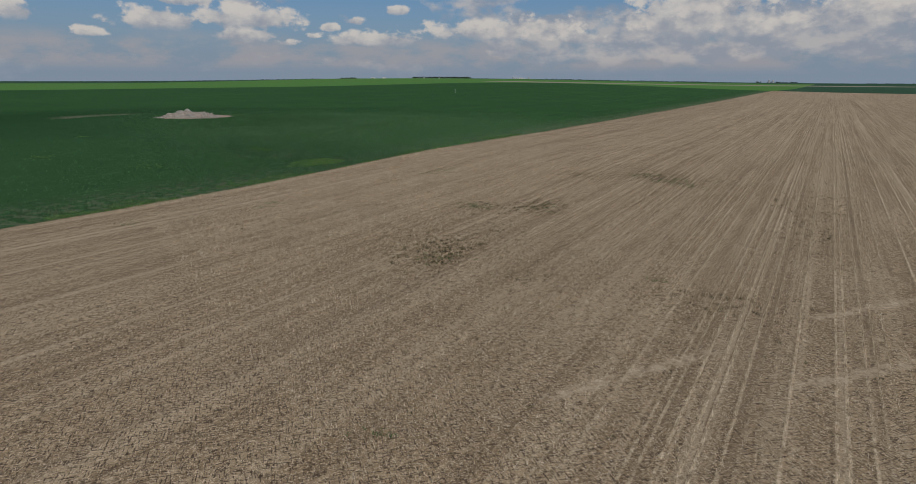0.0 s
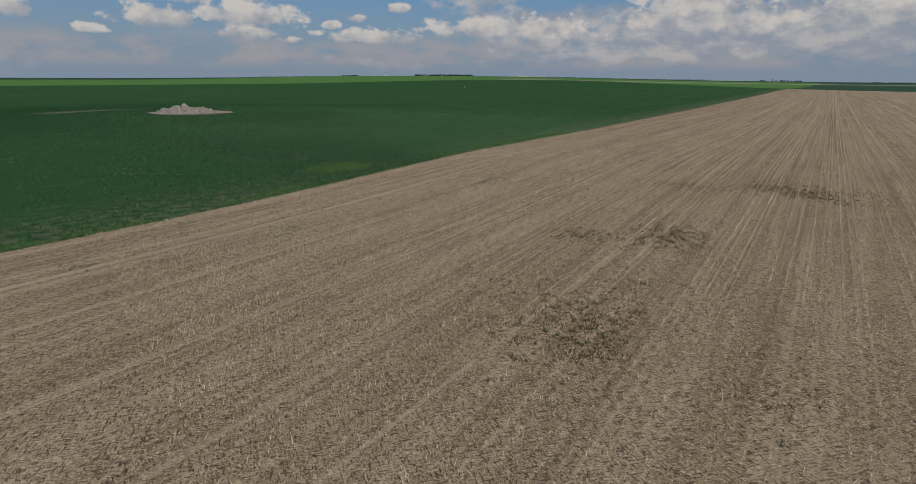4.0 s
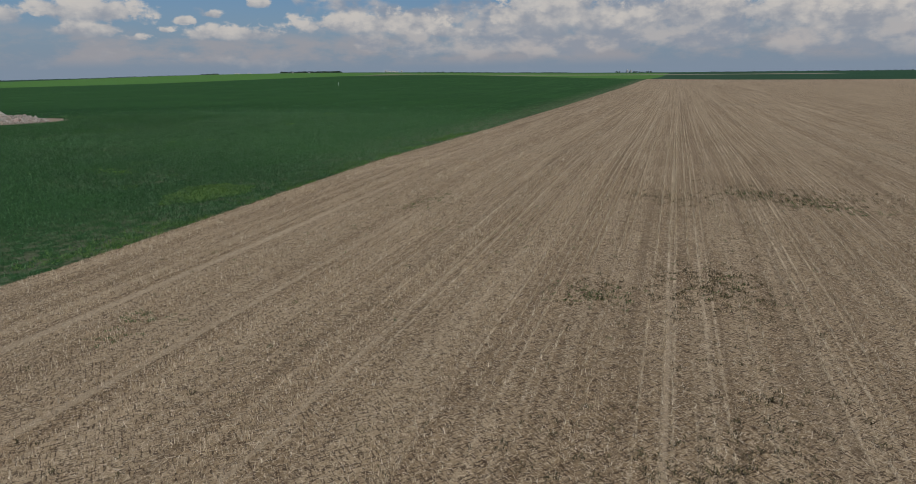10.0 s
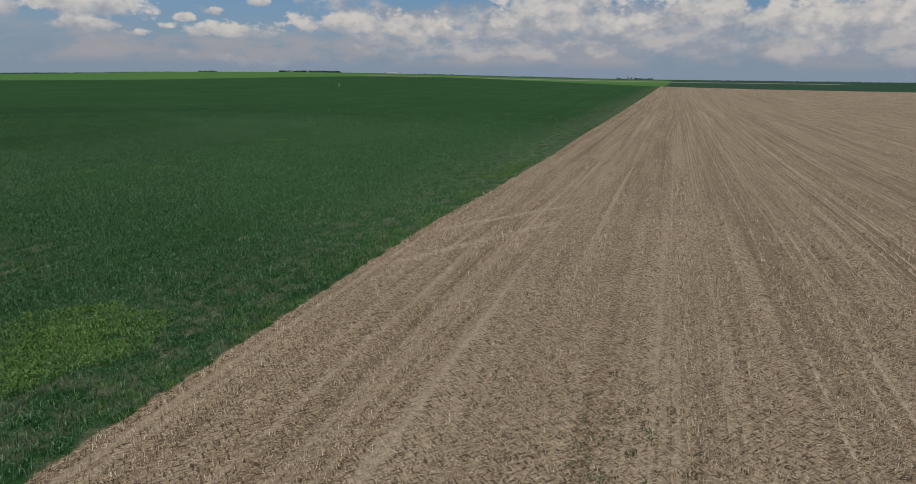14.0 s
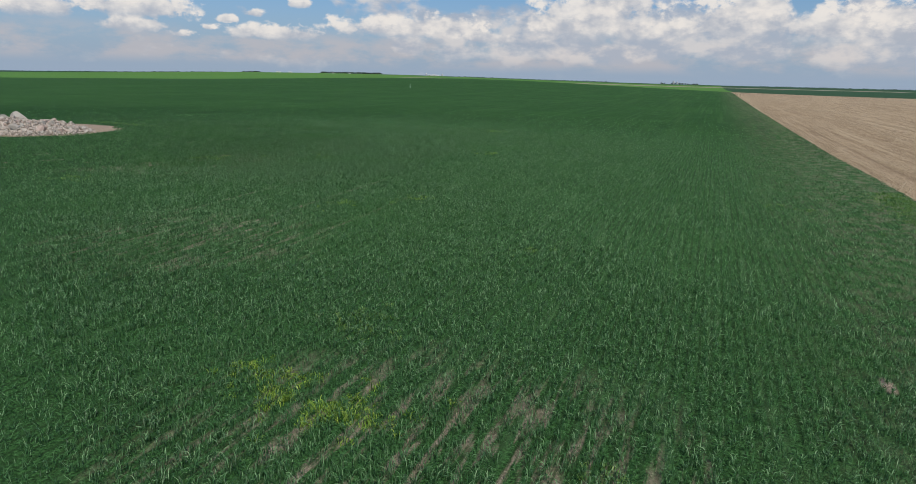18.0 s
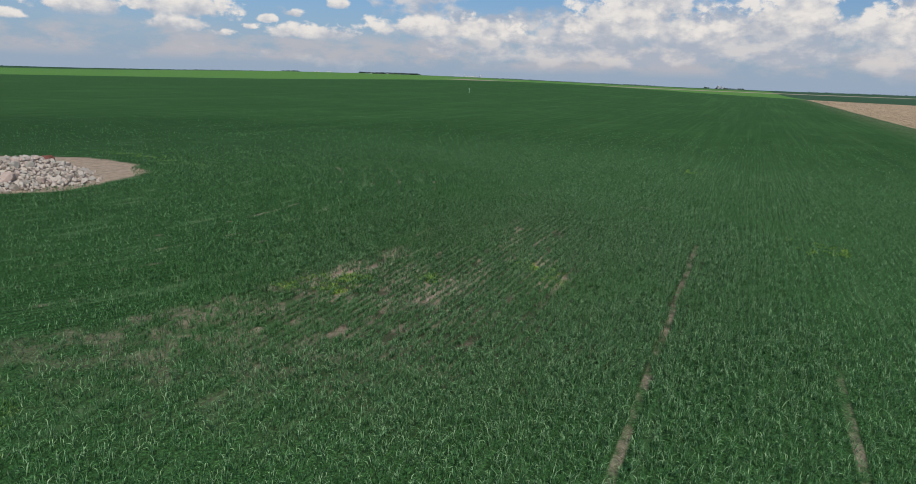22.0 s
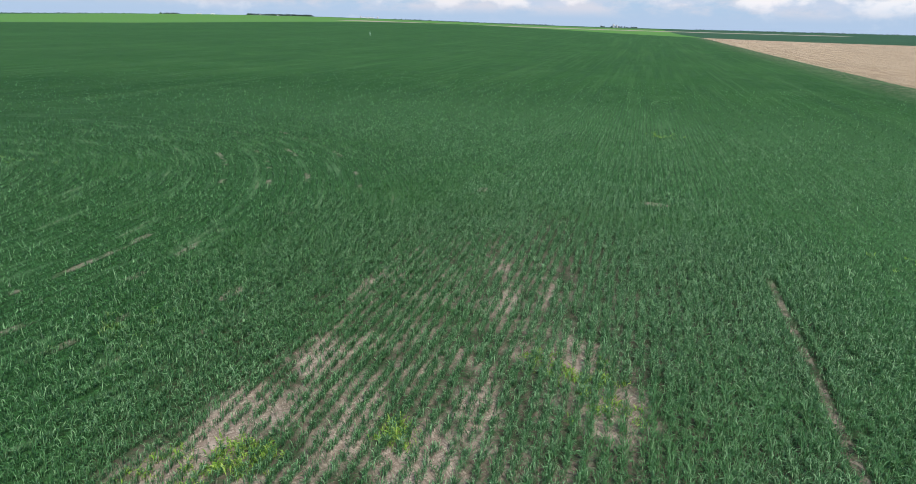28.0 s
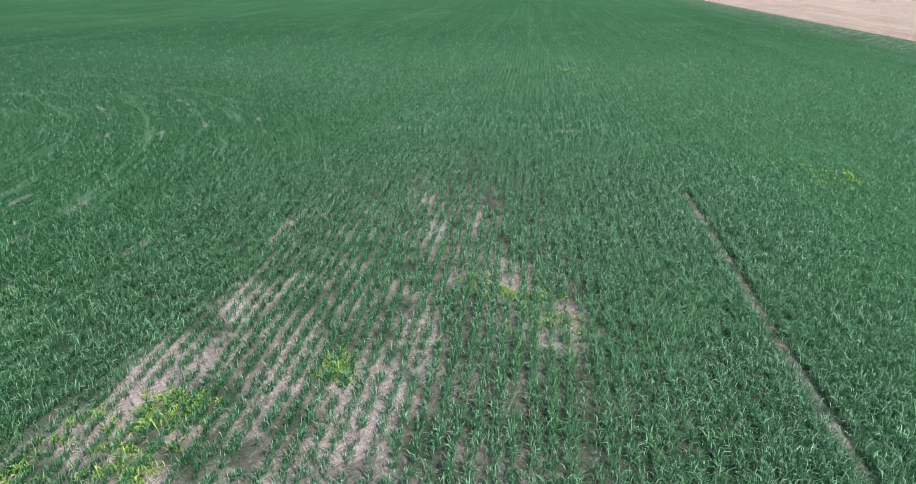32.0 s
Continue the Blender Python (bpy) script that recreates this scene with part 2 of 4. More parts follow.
WEEDS = [(-6.4, 95.6, 2.9, 3.7, 2700), (-57.1, 135.6, .55, 1.0, 120), (-54.1, 138.2, .45, .5, 48), (-50.1, 141.4, 1.0, 1.4, 120), (-22.4, 118.9, .8, .9, 60),
         (-25.6, 107.4, 1.3, 1.2, 60), (-24.0, 102.6, 1.9, 1.1, 260), (-16.2, 102.0, .7, .6, 30), (-63.4, 140.5, 1.2, 1.3, 60), (-37.0, 124.2, .8, 1.2, 60), (-33.0, 128.0, 1.0, 1.2, 40),
         (-37.0, 154.2, 1.6, 1.6, 60), (-58.3, 135.8, .4, .5, 34), (-56.5, 136.5, .4, .4, 26), (-57.3, 136.9, .4, .5, 26), (-51.4, 142.8, .7, .8, 36), (-47.4, 187.0, 1.6, 1.6, 30), (-9.2, 137.5, 3.0, 1.2, 30), (-89.0, 155.6, 4.0, 0.9, 60), (-26.8, 103.2, .9, .8, 60), (-15.5, 96.2, .9, .7, 50), (-58.6, 134.2, .6, .6, 30), (-43.7, 78.6, 3.4, 1.4, 60), (-23.2, 82.6, 3.0, 1.6, 60), (-68.5, 98.8, 1.6, .9, 24), (-97.0, 156.8, 5.0, .7, 110), (-59.4, 122.8, 1.5, 1.2, 70)]
ARCS = (12.06, 25.38, 27.9, 30.06, 32.94)   # thin ring gaps round the heap
SKIPS = [(-44.1, 117.0, 151.0, .13), (-38.65, 112.0, 137.0, .11), (-48.8, 136.0, 143.0, .08), (-33.9, 114.0, 131.0, .08)]



def mat(name):
    m = bpy.data.materials.new(name)
    m.use_nodes = True
    n = Net(m.node_tree)
    out = n.node("ShaderNodeOutputMaterial")
    b = n.node("ShaderNodeBsdfPrincipled")
    n.t.links.new(b.outputs[0], out.inputs[0])
    b.inputs["Specular IOR Level"].default_value = 0.25
    return m, n, b


def bump(n, b, h, strength, distance):
    k = n.node("ShaderNodeBump")
    k.inputs["Strength"].default_value, k.inputs["Distance"].default_value = strength, distance
    n.put(k.inputs["Height"], h)
    n.t.links.new(k.outputs[0], b.inputs["Normal"])


def ground_material():
    m, n, b = mat("field_ground")
    pos = n.node("ShaderNodeNewGeometry").outputs["Position"]
    x, y, z = n.xyz(pos)
    flat = n.join(x, y)
    big = n.noise(flat, 0.022, 4, 0.6)
    mid = n.noise(flat, 0.16, 5, 0.6)
    small = n.noise(flat, 1.7, 5, 0.65)
    grain = n.noise(flat, 14.0, 3, 0.7)
    streak = n.noise(n.join(n.math("MULTIPLY", x, 1.0), n.math("MULTIPLY", y, 0.035)), 1.1, 4, 0.6)
    wide = n.noise(n.join(x, n.math("MULTIPLY", y, 0.02)), 0.16, 3, 0.55)
    # stubble: soil, chaff and short straws lying every way
    def straws(turn, scale, seed):
        ca, sa = math.cos(turn), math.sin(turn)
        u = n.math("ADD", n.math("MULTIPLY", x, ca), n.math("MULTIPLY", y, sa))
        v = n.math("SUBTRACT", n.math("MULTIPLY", y, ca), n.math("MULTIPLY", x, sa))
        return n.noise(n.join(n.math("MULTIPLY", u, 0.16), v, seed), scale, 2, 0.5)
    lay = n.math("MAXIMUM", n.math("MAXIMUM", straws(0.35, 26, 1.0), straws(1.2, 24, 5.0)), n.math("MAXIMUM", straws(2.1, 25, 9.0), straws(2.75, 27, 13.0)))
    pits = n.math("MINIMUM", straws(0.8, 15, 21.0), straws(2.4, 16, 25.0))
    # cut rows of uneven spacing, crisp only in the swaths far from the crop
    idx = n.math("FLOOR", n.math("DIVIDE", x, CUT_ROW))
    mid_x = n.math("ADD", n.math("MULTIPLY", n.math("ADD", idx, 0.5), CUT_ROW), n.math("MULTIPLY", n.math("SINE", n.math("MULTIPLY", idx, 2.4)), 0.11))
    weave = n.math("MULTIPLY", n.math("SUBTRACT", n.noise(n.join(n.math("MULTIPLY", x, 0.3), n.math("MULTIPLY", y, 0.6)), 1.0, 3, 0.6), 0.5), 0.10)
    from_row = n.math("SUBTRACT", n.math("SUBTRACT", x, mid_x), weave)
    has_row = n.step(n.math("ADD", n.math("SINE", n.math("MULTIPLY", idx, 1.7)), n.math("SINE", n.math("ADD", n.math("MULTIPLY", idx, 0.61), 1.0))), -0.9, -0.1)
    crisp = n.math("MULTIPLY", n.step(x, 12, 21), n.math("MAXIMUM", n.step(y, 62, 82, 0.3, 1.0), n.step(x, 44, 52)))
    crisp = n.math("MULTIPLY", n.math("MULTIPLY", crisp, has_row), n.step(n.noise(n.join(x, n.math("MULTIPLY", y, 0.03)), 0.34, 4, 0.65), 0.38, 0.56, 0.15, 1.0))
    broken = n.step(n.noise(n.join(n.math("MULTIPLY", x, 2.0), n.math("MULTIPLY", y, 1.6), 41.0), 1.6, 4, 0.7), 0.40, 0.56, 0.1, 1.0)
    crisp = n.math("MULTIPLY", crisp, broken)
    ridge = n.math("MULTIPLY", n.step(n.math("ABSOLUTE", from_row), 0.075, 0.03), crisp)
    # shadow of each cut row, painted as a dark line on its -x side
    row_shade = n.math("MULTIPLY", n.step(n.math("ABSOLUTE", n.math("ADD", from_row, 0.13)), 0.10, 0.03), crisp)
    clump = n.noise(flat, 5.5, 3, 0.6)
    tuft = n.noise(n.join(x, n.math("MULTIPLY", y, 0.5), 3.0), 2.6, 3, 0.6)
    bands = n.noise(n.join(x, n.math("MULTIPLY", y, 0.012), 7.0), 0.42, 3, 0.6)
    straw = n.mix(n.step(mid, 0.35, 0.65), (0.253, 0.180, 0.103), (0.338, 0.248, 0.149))
    straw = n.mix(n.step(bands, 0.46, 0.62, 0.0, 0.6), straw, (0.434, 0.334, 0.211))
    straw = n.mix(n.step(bands, 0.44, 0.32, 0.0, 0.6), straw, (0.192, 0.132, 0.075))
    straw = n.mix(n.step(streak, 0.46, 0.66, 0.0, 0.7), straw, (0.465, 0.358, 0.230))
    straw = n.mix(n.step(streak, 0.44, 0.30, 0.0, 0.6), straw, (0.167, 0.115, 0.068))
    straw = n.mix(n.step(wide, 0.52, 0.68, 0.0, 0.45), straw, (0.212, 0.148, 0.089))
    straw = n.mix(n.step(big, 0.55, 0.68, 0.0, 0.4), straw, (0.253, 0.212, 0.136))
    straw = n.mix(n.math("MULTIPLY", row_shade, 0.45), straw, (0.13, 0.09, 0.055))
    straw = n.mix(n.step(clump, 0.56, 0.70, 0.0, 0.75), straw, (0.505, 0.387, 0.249))
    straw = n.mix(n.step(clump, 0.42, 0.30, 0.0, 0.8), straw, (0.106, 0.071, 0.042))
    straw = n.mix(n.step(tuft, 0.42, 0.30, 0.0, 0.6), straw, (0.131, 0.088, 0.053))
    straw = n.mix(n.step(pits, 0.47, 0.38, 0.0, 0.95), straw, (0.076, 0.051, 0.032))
    straw = n.mix(n.step(lay, 0.61, 0.70, 0.0, 0.9), straw, (0.70, 0.56, 0.39))
    straw = n.mix(n.math("MULTIPLY", ridge, n.step(small, 0.36, 0.58, 0.35, 1.0)), straw, (0.64, 0.52, 0.36))
    far_lines = n.noise(n.join(x, n.math("MULTIPLY", y, 0.005), 31.0), 1.2, 4, 0.7)
    straw = n.mix(n.step(far_lines, 0.55, 0.68, 0.0, 0.45), straw, (0.56, 0.45, 0.31))
    straw = n.mix(n.step(far_lines, 0.45, 0.33, 0.0, 0.45), straw, (0.14, 0.10, 0.062))
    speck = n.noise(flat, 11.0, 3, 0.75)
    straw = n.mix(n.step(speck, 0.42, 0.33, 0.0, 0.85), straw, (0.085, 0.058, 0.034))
    straw = n.mix(n.step(speck, 0.58, 0.67, 0.0, 0.8), straw, (0.62, 0.49, 0.34))
    # pale chaff trails where machines turned
    for (ax, ay), (bx, by) in (((1.0, 115.4), (7.5, 125.5)), ((1.3, 108.5), (7.5, 119.5)), ((46.8, 50.0), (51.5, 57.5)), ((54.5, 55.5), (60.0, 62.0)), ((55.0, 63.8), (61.0, 71.5))):
        ln = math.hypot(bx - ax, by - ay)
        tx, ty = (bx - ax) / ln, (by - ay) / ln
        along = n.math("ADD", n.math("MULTIPLY", n.math("SUBTRACT", x, ax), tx), n.math("MULTIPLY", n.math("SUBTRACT", y, ay), ty))
        side = n.math("ABSOLUTE", n.math("SUBTRACT", n.math("MULTIPLY", n.math("SUBTRACT", x, ax), ty), n.math("MULTIPLY", n.math("SUBTRACT", y, ay), tx)))
        trail = n.math("MULTIPLY", n.step(side, 0.5, 0.1), n.math("MULTIPLY", n.step(along, -0.5, 0.5), n.step(along, ln + 0.5, ln - 0.5)))
        straw = n.mix(n.math("MULTIPLY", trail, n.step(small, 0.4, 0.6, 0.1, 0.65)), straw, (0.566, 0.454, 0.320))
    # crop seen from afar
    leaf = n.mix(n.step(mid, 0.35, 0.7), (0.011, 0.048, 0.009), (0.016, 0.058, 0.012))
    leaf = n.mix(n.step(big, 0.42, 0.68, 0.0, 0.7), leaf, (0.019, 0.068, 0.014))
    leaf = n.mix(n.step(n.noise(flat, 0.05, 4, 0.6), 0.56, 0.72, 0.0, 0.5), leaf, (0.028, 0.080, 0.022))
    leaf = n.mix(n.step(small, 0.5, 0.75, 0.0, 0.35), leaf, (0.028, 0.080, 0.024))
    leaf = n.mix(n.step(n.noise(n.join(x, n.math("MULTIPLY", y, 0.04), 2.0), 0.5, 4, 0.6), 0.48, 0.64, 0.0, 0.45), leaf, (0.012, 0.044, 0.011))
    leaf = n.mix(n.step(n.noise(n.join(x, n.math("MULTIPLY", y, 0.03), 6.0), 0.22, 4, 0.6), 0.52, 0.66, 0.0, 0.4), leaf, (0.030, 0.082, 0.022))
    lines = n.noise(n.join(x, n.math("MULTIPLY", y, 0.01), 4.0), 1.3, 4, 0.65)
    leaf = n.mix(n.step(lines, 0.52, 0.66, 0.0, 0.5), leaf, (0.034, 0.092, 0.027))
    leaf = n.mix(n.step(lines, 0.46, 0.34, 0.0, 0.5), leaf, (0.014, 0.048, 0.016))
    leaf = n.mix(n.step(n.noise(n.join(x, n.math("MULTIPLY", y, 0.25), 9.0), 0.35, 5, 0.65), 0.52, 0.66, 0.0, 0.4), leaf, (0.032, 0.088, 0.026))
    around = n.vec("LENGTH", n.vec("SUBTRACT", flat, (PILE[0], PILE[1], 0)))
    # brightness away from the heap and beyond y 140 is raised in the colour
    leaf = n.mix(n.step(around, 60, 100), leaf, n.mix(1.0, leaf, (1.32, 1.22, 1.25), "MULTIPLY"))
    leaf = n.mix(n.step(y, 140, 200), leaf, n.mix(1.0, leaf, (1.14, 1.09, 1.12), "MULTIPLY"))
    soil = n.mix(n.step(small, 0.35, 0.7), (0.21, 0.165, 0.125), (0.36, 0.295, 0.235))
    # dead leaves and soil between rows, painted shade-dark, where the stand is looked into
    ax, ay, bx, by = -3.0, 97.0, -53.0, 146.0
    ln2 = (bx - ax) ** 2 + (by - ay) ** 2
    q = n.math("DIVIDE", n.math("ADD", n.math("MULTIPLY", n.math("SUBTRACT", x, ax), bx - ax), n.math("MULTIPLY", n.math("SUBTRACT", y, ay), by - ay)), ln2, clamp=True)
    near = n.vec("LENGTH", n.join(n.math("SUBTRACT", n.math("SUBTRACT", x, ax), n.math("MULTIPLY", q, bx - ax)), n.math("SUBTRACT", n.math("SUBTRACT", y, ay), n.math("MULTIPLY", q, by - ay))))
    near = n.math("ADD", near, n.math("MULTIPLY", n.math("SUBTRACT", mid, 0.5), 14.0))
    soil = n.mix(n.step(lay, 0.60, 0.70, 0.0, 0.7), soil, (0.50, 0.43, 0.33))
    soil = n.mix(n.step(pits, 0.46, 0.38, 0.0, 0.6), soil, (0.13, 0.10, 0.075))
    # the dark tones hold the shade under the leaves
    litter = n.mix(n.step(n.noise(flat, 7.0, 4, 0.65), 0.40, 0.56), (0.060, 0.050, 0.034), (0.026, 0.056, 0.022))
    litter = n.mix(n.step(lay, 0.64, 0.76, 0.0, 0.6), litter, (0.20, 0.165, 0.115))
    # closed canopy: leaf tips over gaps painted shade-dark, the gaps deepest between the rows
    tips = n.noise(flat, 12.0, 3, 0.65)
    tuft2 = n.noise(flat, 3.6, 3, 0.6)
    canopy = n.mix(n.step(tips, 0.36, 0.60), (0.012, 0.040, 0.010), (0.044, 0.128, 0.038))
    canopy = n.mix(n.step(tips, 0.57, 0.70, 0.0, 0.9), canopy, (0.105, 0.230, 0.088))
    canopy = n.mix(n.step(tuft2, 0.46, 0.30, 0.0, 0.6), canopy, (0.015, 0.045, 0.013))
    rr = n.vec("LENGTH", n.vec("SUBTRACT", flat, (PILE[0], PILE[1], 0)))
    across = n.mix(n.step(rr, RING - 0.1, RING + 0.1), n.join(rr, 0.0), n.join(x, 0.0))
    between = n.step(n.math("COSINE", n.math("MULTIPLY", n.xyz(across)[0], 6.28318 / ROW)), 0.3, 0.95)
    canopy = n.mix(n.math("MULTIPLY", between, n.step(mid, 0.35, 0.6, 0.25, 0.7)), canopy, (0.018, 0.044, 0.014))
    canopy = n.mix(n.step(rr, 46, 32, 0.0, 0.7), canopy, n.mix(1.0, canopy, (0.66, 0.74, 0.66), "MULTIPLY"))
    sweep = n.math("MULTIPLY", n.math("ARCTAN2", n.math("SUBTRACT", y, PILE[1]), n.math("SUBTRACT", x, PILE[0])), 30.0)
    rings = n.noise(n.join(n.math("MULTIPLY", rr, 1.3), n.math("MULTIPLY", sweep, 0.13)), 1.0, 4, 0.62)
    drills = n.noise(n.join(n.math("MULTIPLY", x, 1.3), n.math("MULTIPLY", y, 0.10), 3.0), 1.0, 4, 0.62)
    inside = n.step(rr, RING + 0.5, RING - 0.5)
    pale = n.math("ADD", n.math("MULTIPLY", inside, n.step(rings, 0.52, 0.66)), n.math("MULTIPLY", n.math("SUBTRACT", 1.0, inside), n.step(drills, 0.54, 0.70, 0.0, 0.7)))
    canopy = n.mix(n.math("MULTIPLY", pale, 0.48), canopy, (0.098, 0.190, 0.082))
    canopy = n.mix(n.math("MULTIPLY", n.step(rings, 0.64, 0.72, 0.0, 0.3), inside), canopy, (0.25, 0.23, 0.15))
    # canopy brightness past the rings raised in its colour likewise
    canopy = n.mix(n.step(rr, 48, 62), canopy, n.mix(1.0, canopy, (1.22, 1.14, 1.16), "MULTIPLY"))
    # lower brightness towards the south painted into the canopy colour
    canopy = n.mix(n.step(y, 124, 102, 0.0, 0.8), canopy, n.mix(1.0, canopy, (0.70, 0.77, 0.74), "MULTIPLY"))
    looked = n.vec("LENGTH", n.vec("MULTIPLY", n.vec("SUBTRACT", flat, (-52.0, 143.5, 0)), (1 / 9.0, 1 / 14.0, 0)))
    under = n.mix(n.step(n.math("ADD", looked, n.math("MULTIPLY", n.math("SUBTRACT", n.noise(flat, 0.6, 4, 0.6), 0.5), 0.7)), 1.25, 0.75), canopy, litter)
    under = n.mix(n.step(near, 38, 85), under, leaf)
    stripes = n.noise(n.join(n.math("MULTIPLY", x, 2.6), n.math("MULTIPLY", y, 0.35)), 1.0, 4, 0.6)
    thinned = n.vec("LENGTH", n.vec("MULTIPLY", n.vec("SUBTRACT", flat, (-20.0, 101.0, 0)), (1 / 7.5, 1 / 6.0, 0)))
    under = n.mix(n.math("MULTIPLY", n.step(thinned, 1.3, 0.4, 0.0, 0.75), n.step(stripes, 0.48, 0.62)), under, soil)
    gaps = n.math("MULTIPLY", n.step(n.noise(flat, 0.9, 4, 0.6), 0.42, 0.62), n.step(x, -14, -1, 0.0, 0.4))
    under = n.mix(gaps, under, soil)
    meet = n.math("MULTIPLY", n.math("MULTIPLY", n.step(rr, 35.5, 36.3), n.step(rr, 50, 38)), n.math("MULTIPLY", n.step(y, 122, 132), n.step(y, 158, 145)))
    under = n.mix(n.math("MULTIPLY", meet, n.step(n.noise(flat, 0.8, 4, 0.6), 0.40, 0.63, 0.05, 0.85)), under, soil)
    for x0, y0, y1 in ((44.1, 118, 151), (38.65, 113, 136), (33.9, 115, 130)):
        wheel = n.math("MULTIPLY", n.step(n.math("ABSOLUTE", n.math("ADD", x, x0)), 0.17, 0.09), n.math("MULTIPLY", n.step(y, y0 - 2, y0 + 2), n.step(y, y1 + 3, y1 - 3)))
        under = n.mix(n.math("MULTIPLY", wheel, n.step(n.noise(flat, 0.7, 4, 0.6), 0.42, 0.62, 0.05, 0.75 if x0 > 34 else 0.45)), under, soil)
    south = n.vec("LENGTH", n.vec("MULTIPLY", n.vec("SUBTRACT", flat, (-39.5, 114.0, 0)), (1 / 6.0, 1 / 5.5, 0)))
    under = n.mix(n.math("MULTIPLY", n.step(south, 1.5, 0.4, 0.0, 0.75), n.step(stripes, 0.48, 0.62)), under, soil)
    for r0 in ARCS:
        arc = n.step(n.math("ABSOLUTE", n.math("SUBTRACT", rr, r0)), 0.22, 0.08)
        under = n.mix(n.math("MULTIPLY", arc, n.math("MULTIPLY", n.step(x, -84, -79), n.step(n.noise(n.join(x, y, r0), 0.42, 3, 0.6), 0.54, 0.64, 0.0, 0.55))), under, soil)
    bare = None
    for cx, cy, sx, sy, a in BARE:
        if a < 0.3 or sx > 2.4:
            continue
        d = n.vec("LENGTH", n.vec("MULTIPLY", n.vec("SUBTRACT", flat, (cx, cy, 0)), (1 / sx, 1 / sy, 0)))
        bare = d if bare is None else n.math("MINIMUM", bare, d)
    under = n.mix(n.step(n.math("ADD", bare, n.math("MULTIPLY", n.math("SUBTRACT", n.noise(flat, 0.9, 4, 0.6), 0.5), 1.6)), 1.0, 0.45), under, soil)
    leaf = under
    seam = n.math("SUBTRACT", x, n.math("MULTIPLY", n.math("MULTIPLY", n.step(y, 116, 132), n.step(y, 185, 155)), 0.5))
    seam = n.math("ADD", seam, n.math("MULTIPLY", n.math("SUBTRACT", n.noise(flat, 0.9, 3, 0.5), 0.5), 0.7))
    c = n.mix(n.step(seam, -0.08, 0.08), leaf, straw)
    # bare earth round the stone heap
    off = n.vec("MULTIPLY", n.vec("SUBTRACT", flat, (PILE[0] - 0.9, PILE[1], 0)), (1 / 10.3, 1 / 8.6, 0))
    ring = n.math("ADD", n.vec("LENGTH", off), n.math("MULTIPLY", n.math("SUBTRACT", n.noise(flat, 0.25, 3, 0.5), 0.5), 0.35))
    earth = n.mix(n.step(small, 0.3, 0.7), (0.25, 0.195, 0.145), (0.37, 0.295, 0.22))
    c = n.mix(n.step(ring, 1.06, 0.98), c, earth)
    # the fields beyond
    bright = n.mix(n.step(mid, 0.3, 0.7), (0.072, 0.175, 0.035), (0.088, 0.20, 0.044))
    dark = n.mix(n.step(big, 0.3, 0.7), (0.022, 0.062, 0.03), (0.035, 0.085, 0.04))
    tan = n.mix(n.step(mid, 0.3, 0.7), (0.25, 0.22, 0.16), (0.30, 0.26, 0.19))
    beyond = n.mix(n.step(x, 0.0, 4.0), bright, dark)
    strip = n.math("MULTIPLY", n.step(y, 1780, 1800), n.step(y, 2000, 1980))
    strip = n.math("MULTIPLY", strip, n.math("MULTIPLY", n.step(x, -900, -880), n.step(x, 420, 400)))
    beyond = n.mix(strip, beyond, tan)
    beyond = n.mix(n.step(y, 2600, 2640), beyond, dark)
    beyond = n.mix(n.step(x, -2000, -2040), beyond, dark)
    past = n.math("MAXIMUM", n.step(y, FAR_Y - 1, FAR_Y + 1), n.step(x, FAR_X + 1, FAR_X - 1))
    c = n.mix(past, c, beyond)
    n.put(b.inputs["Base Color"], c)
    b.inputs["Roughness"].default_value = 0.9
    b.inputs["Specular IOR Level"].default_value = 0.10
    h = n.math("ADD", n.math("MULTIPLY", small, 0.5), n.math("ADD", n.math("MULTIPLY", grain, 0.4), n.math("ADD", n.math("MULTIPLY", lay, 0.8), n.math("MULTIPLY", ridge, 0.1))))
    bump(n, b, h, 1.0, 0.09)
    return m


def raw(name, co, tri, material):
    """One mesh out of arrays: co (n, 3), tri (m, 3)."""
    me = bpy.data.meshes.new(name)
    me.vertices.add(len(co))
    me.vertices.foreach_set("co", np.ascontiguousarray(co, dtype=np.float32).ravel())
    me.loops.add(tri.size)
    me.loops.foreach_set("vertex_index", np.ascontiguousarray(tri, dtype=np.int32).ravel())
    me.polygons.add(len(tri))
    me.polygons.foreach_set("loop_start", np.arange(0, tri.size, 3, dtype=np.int32))
    me.update(calc_edges=True)
    me.materials.append(material)
    return new(name, me)


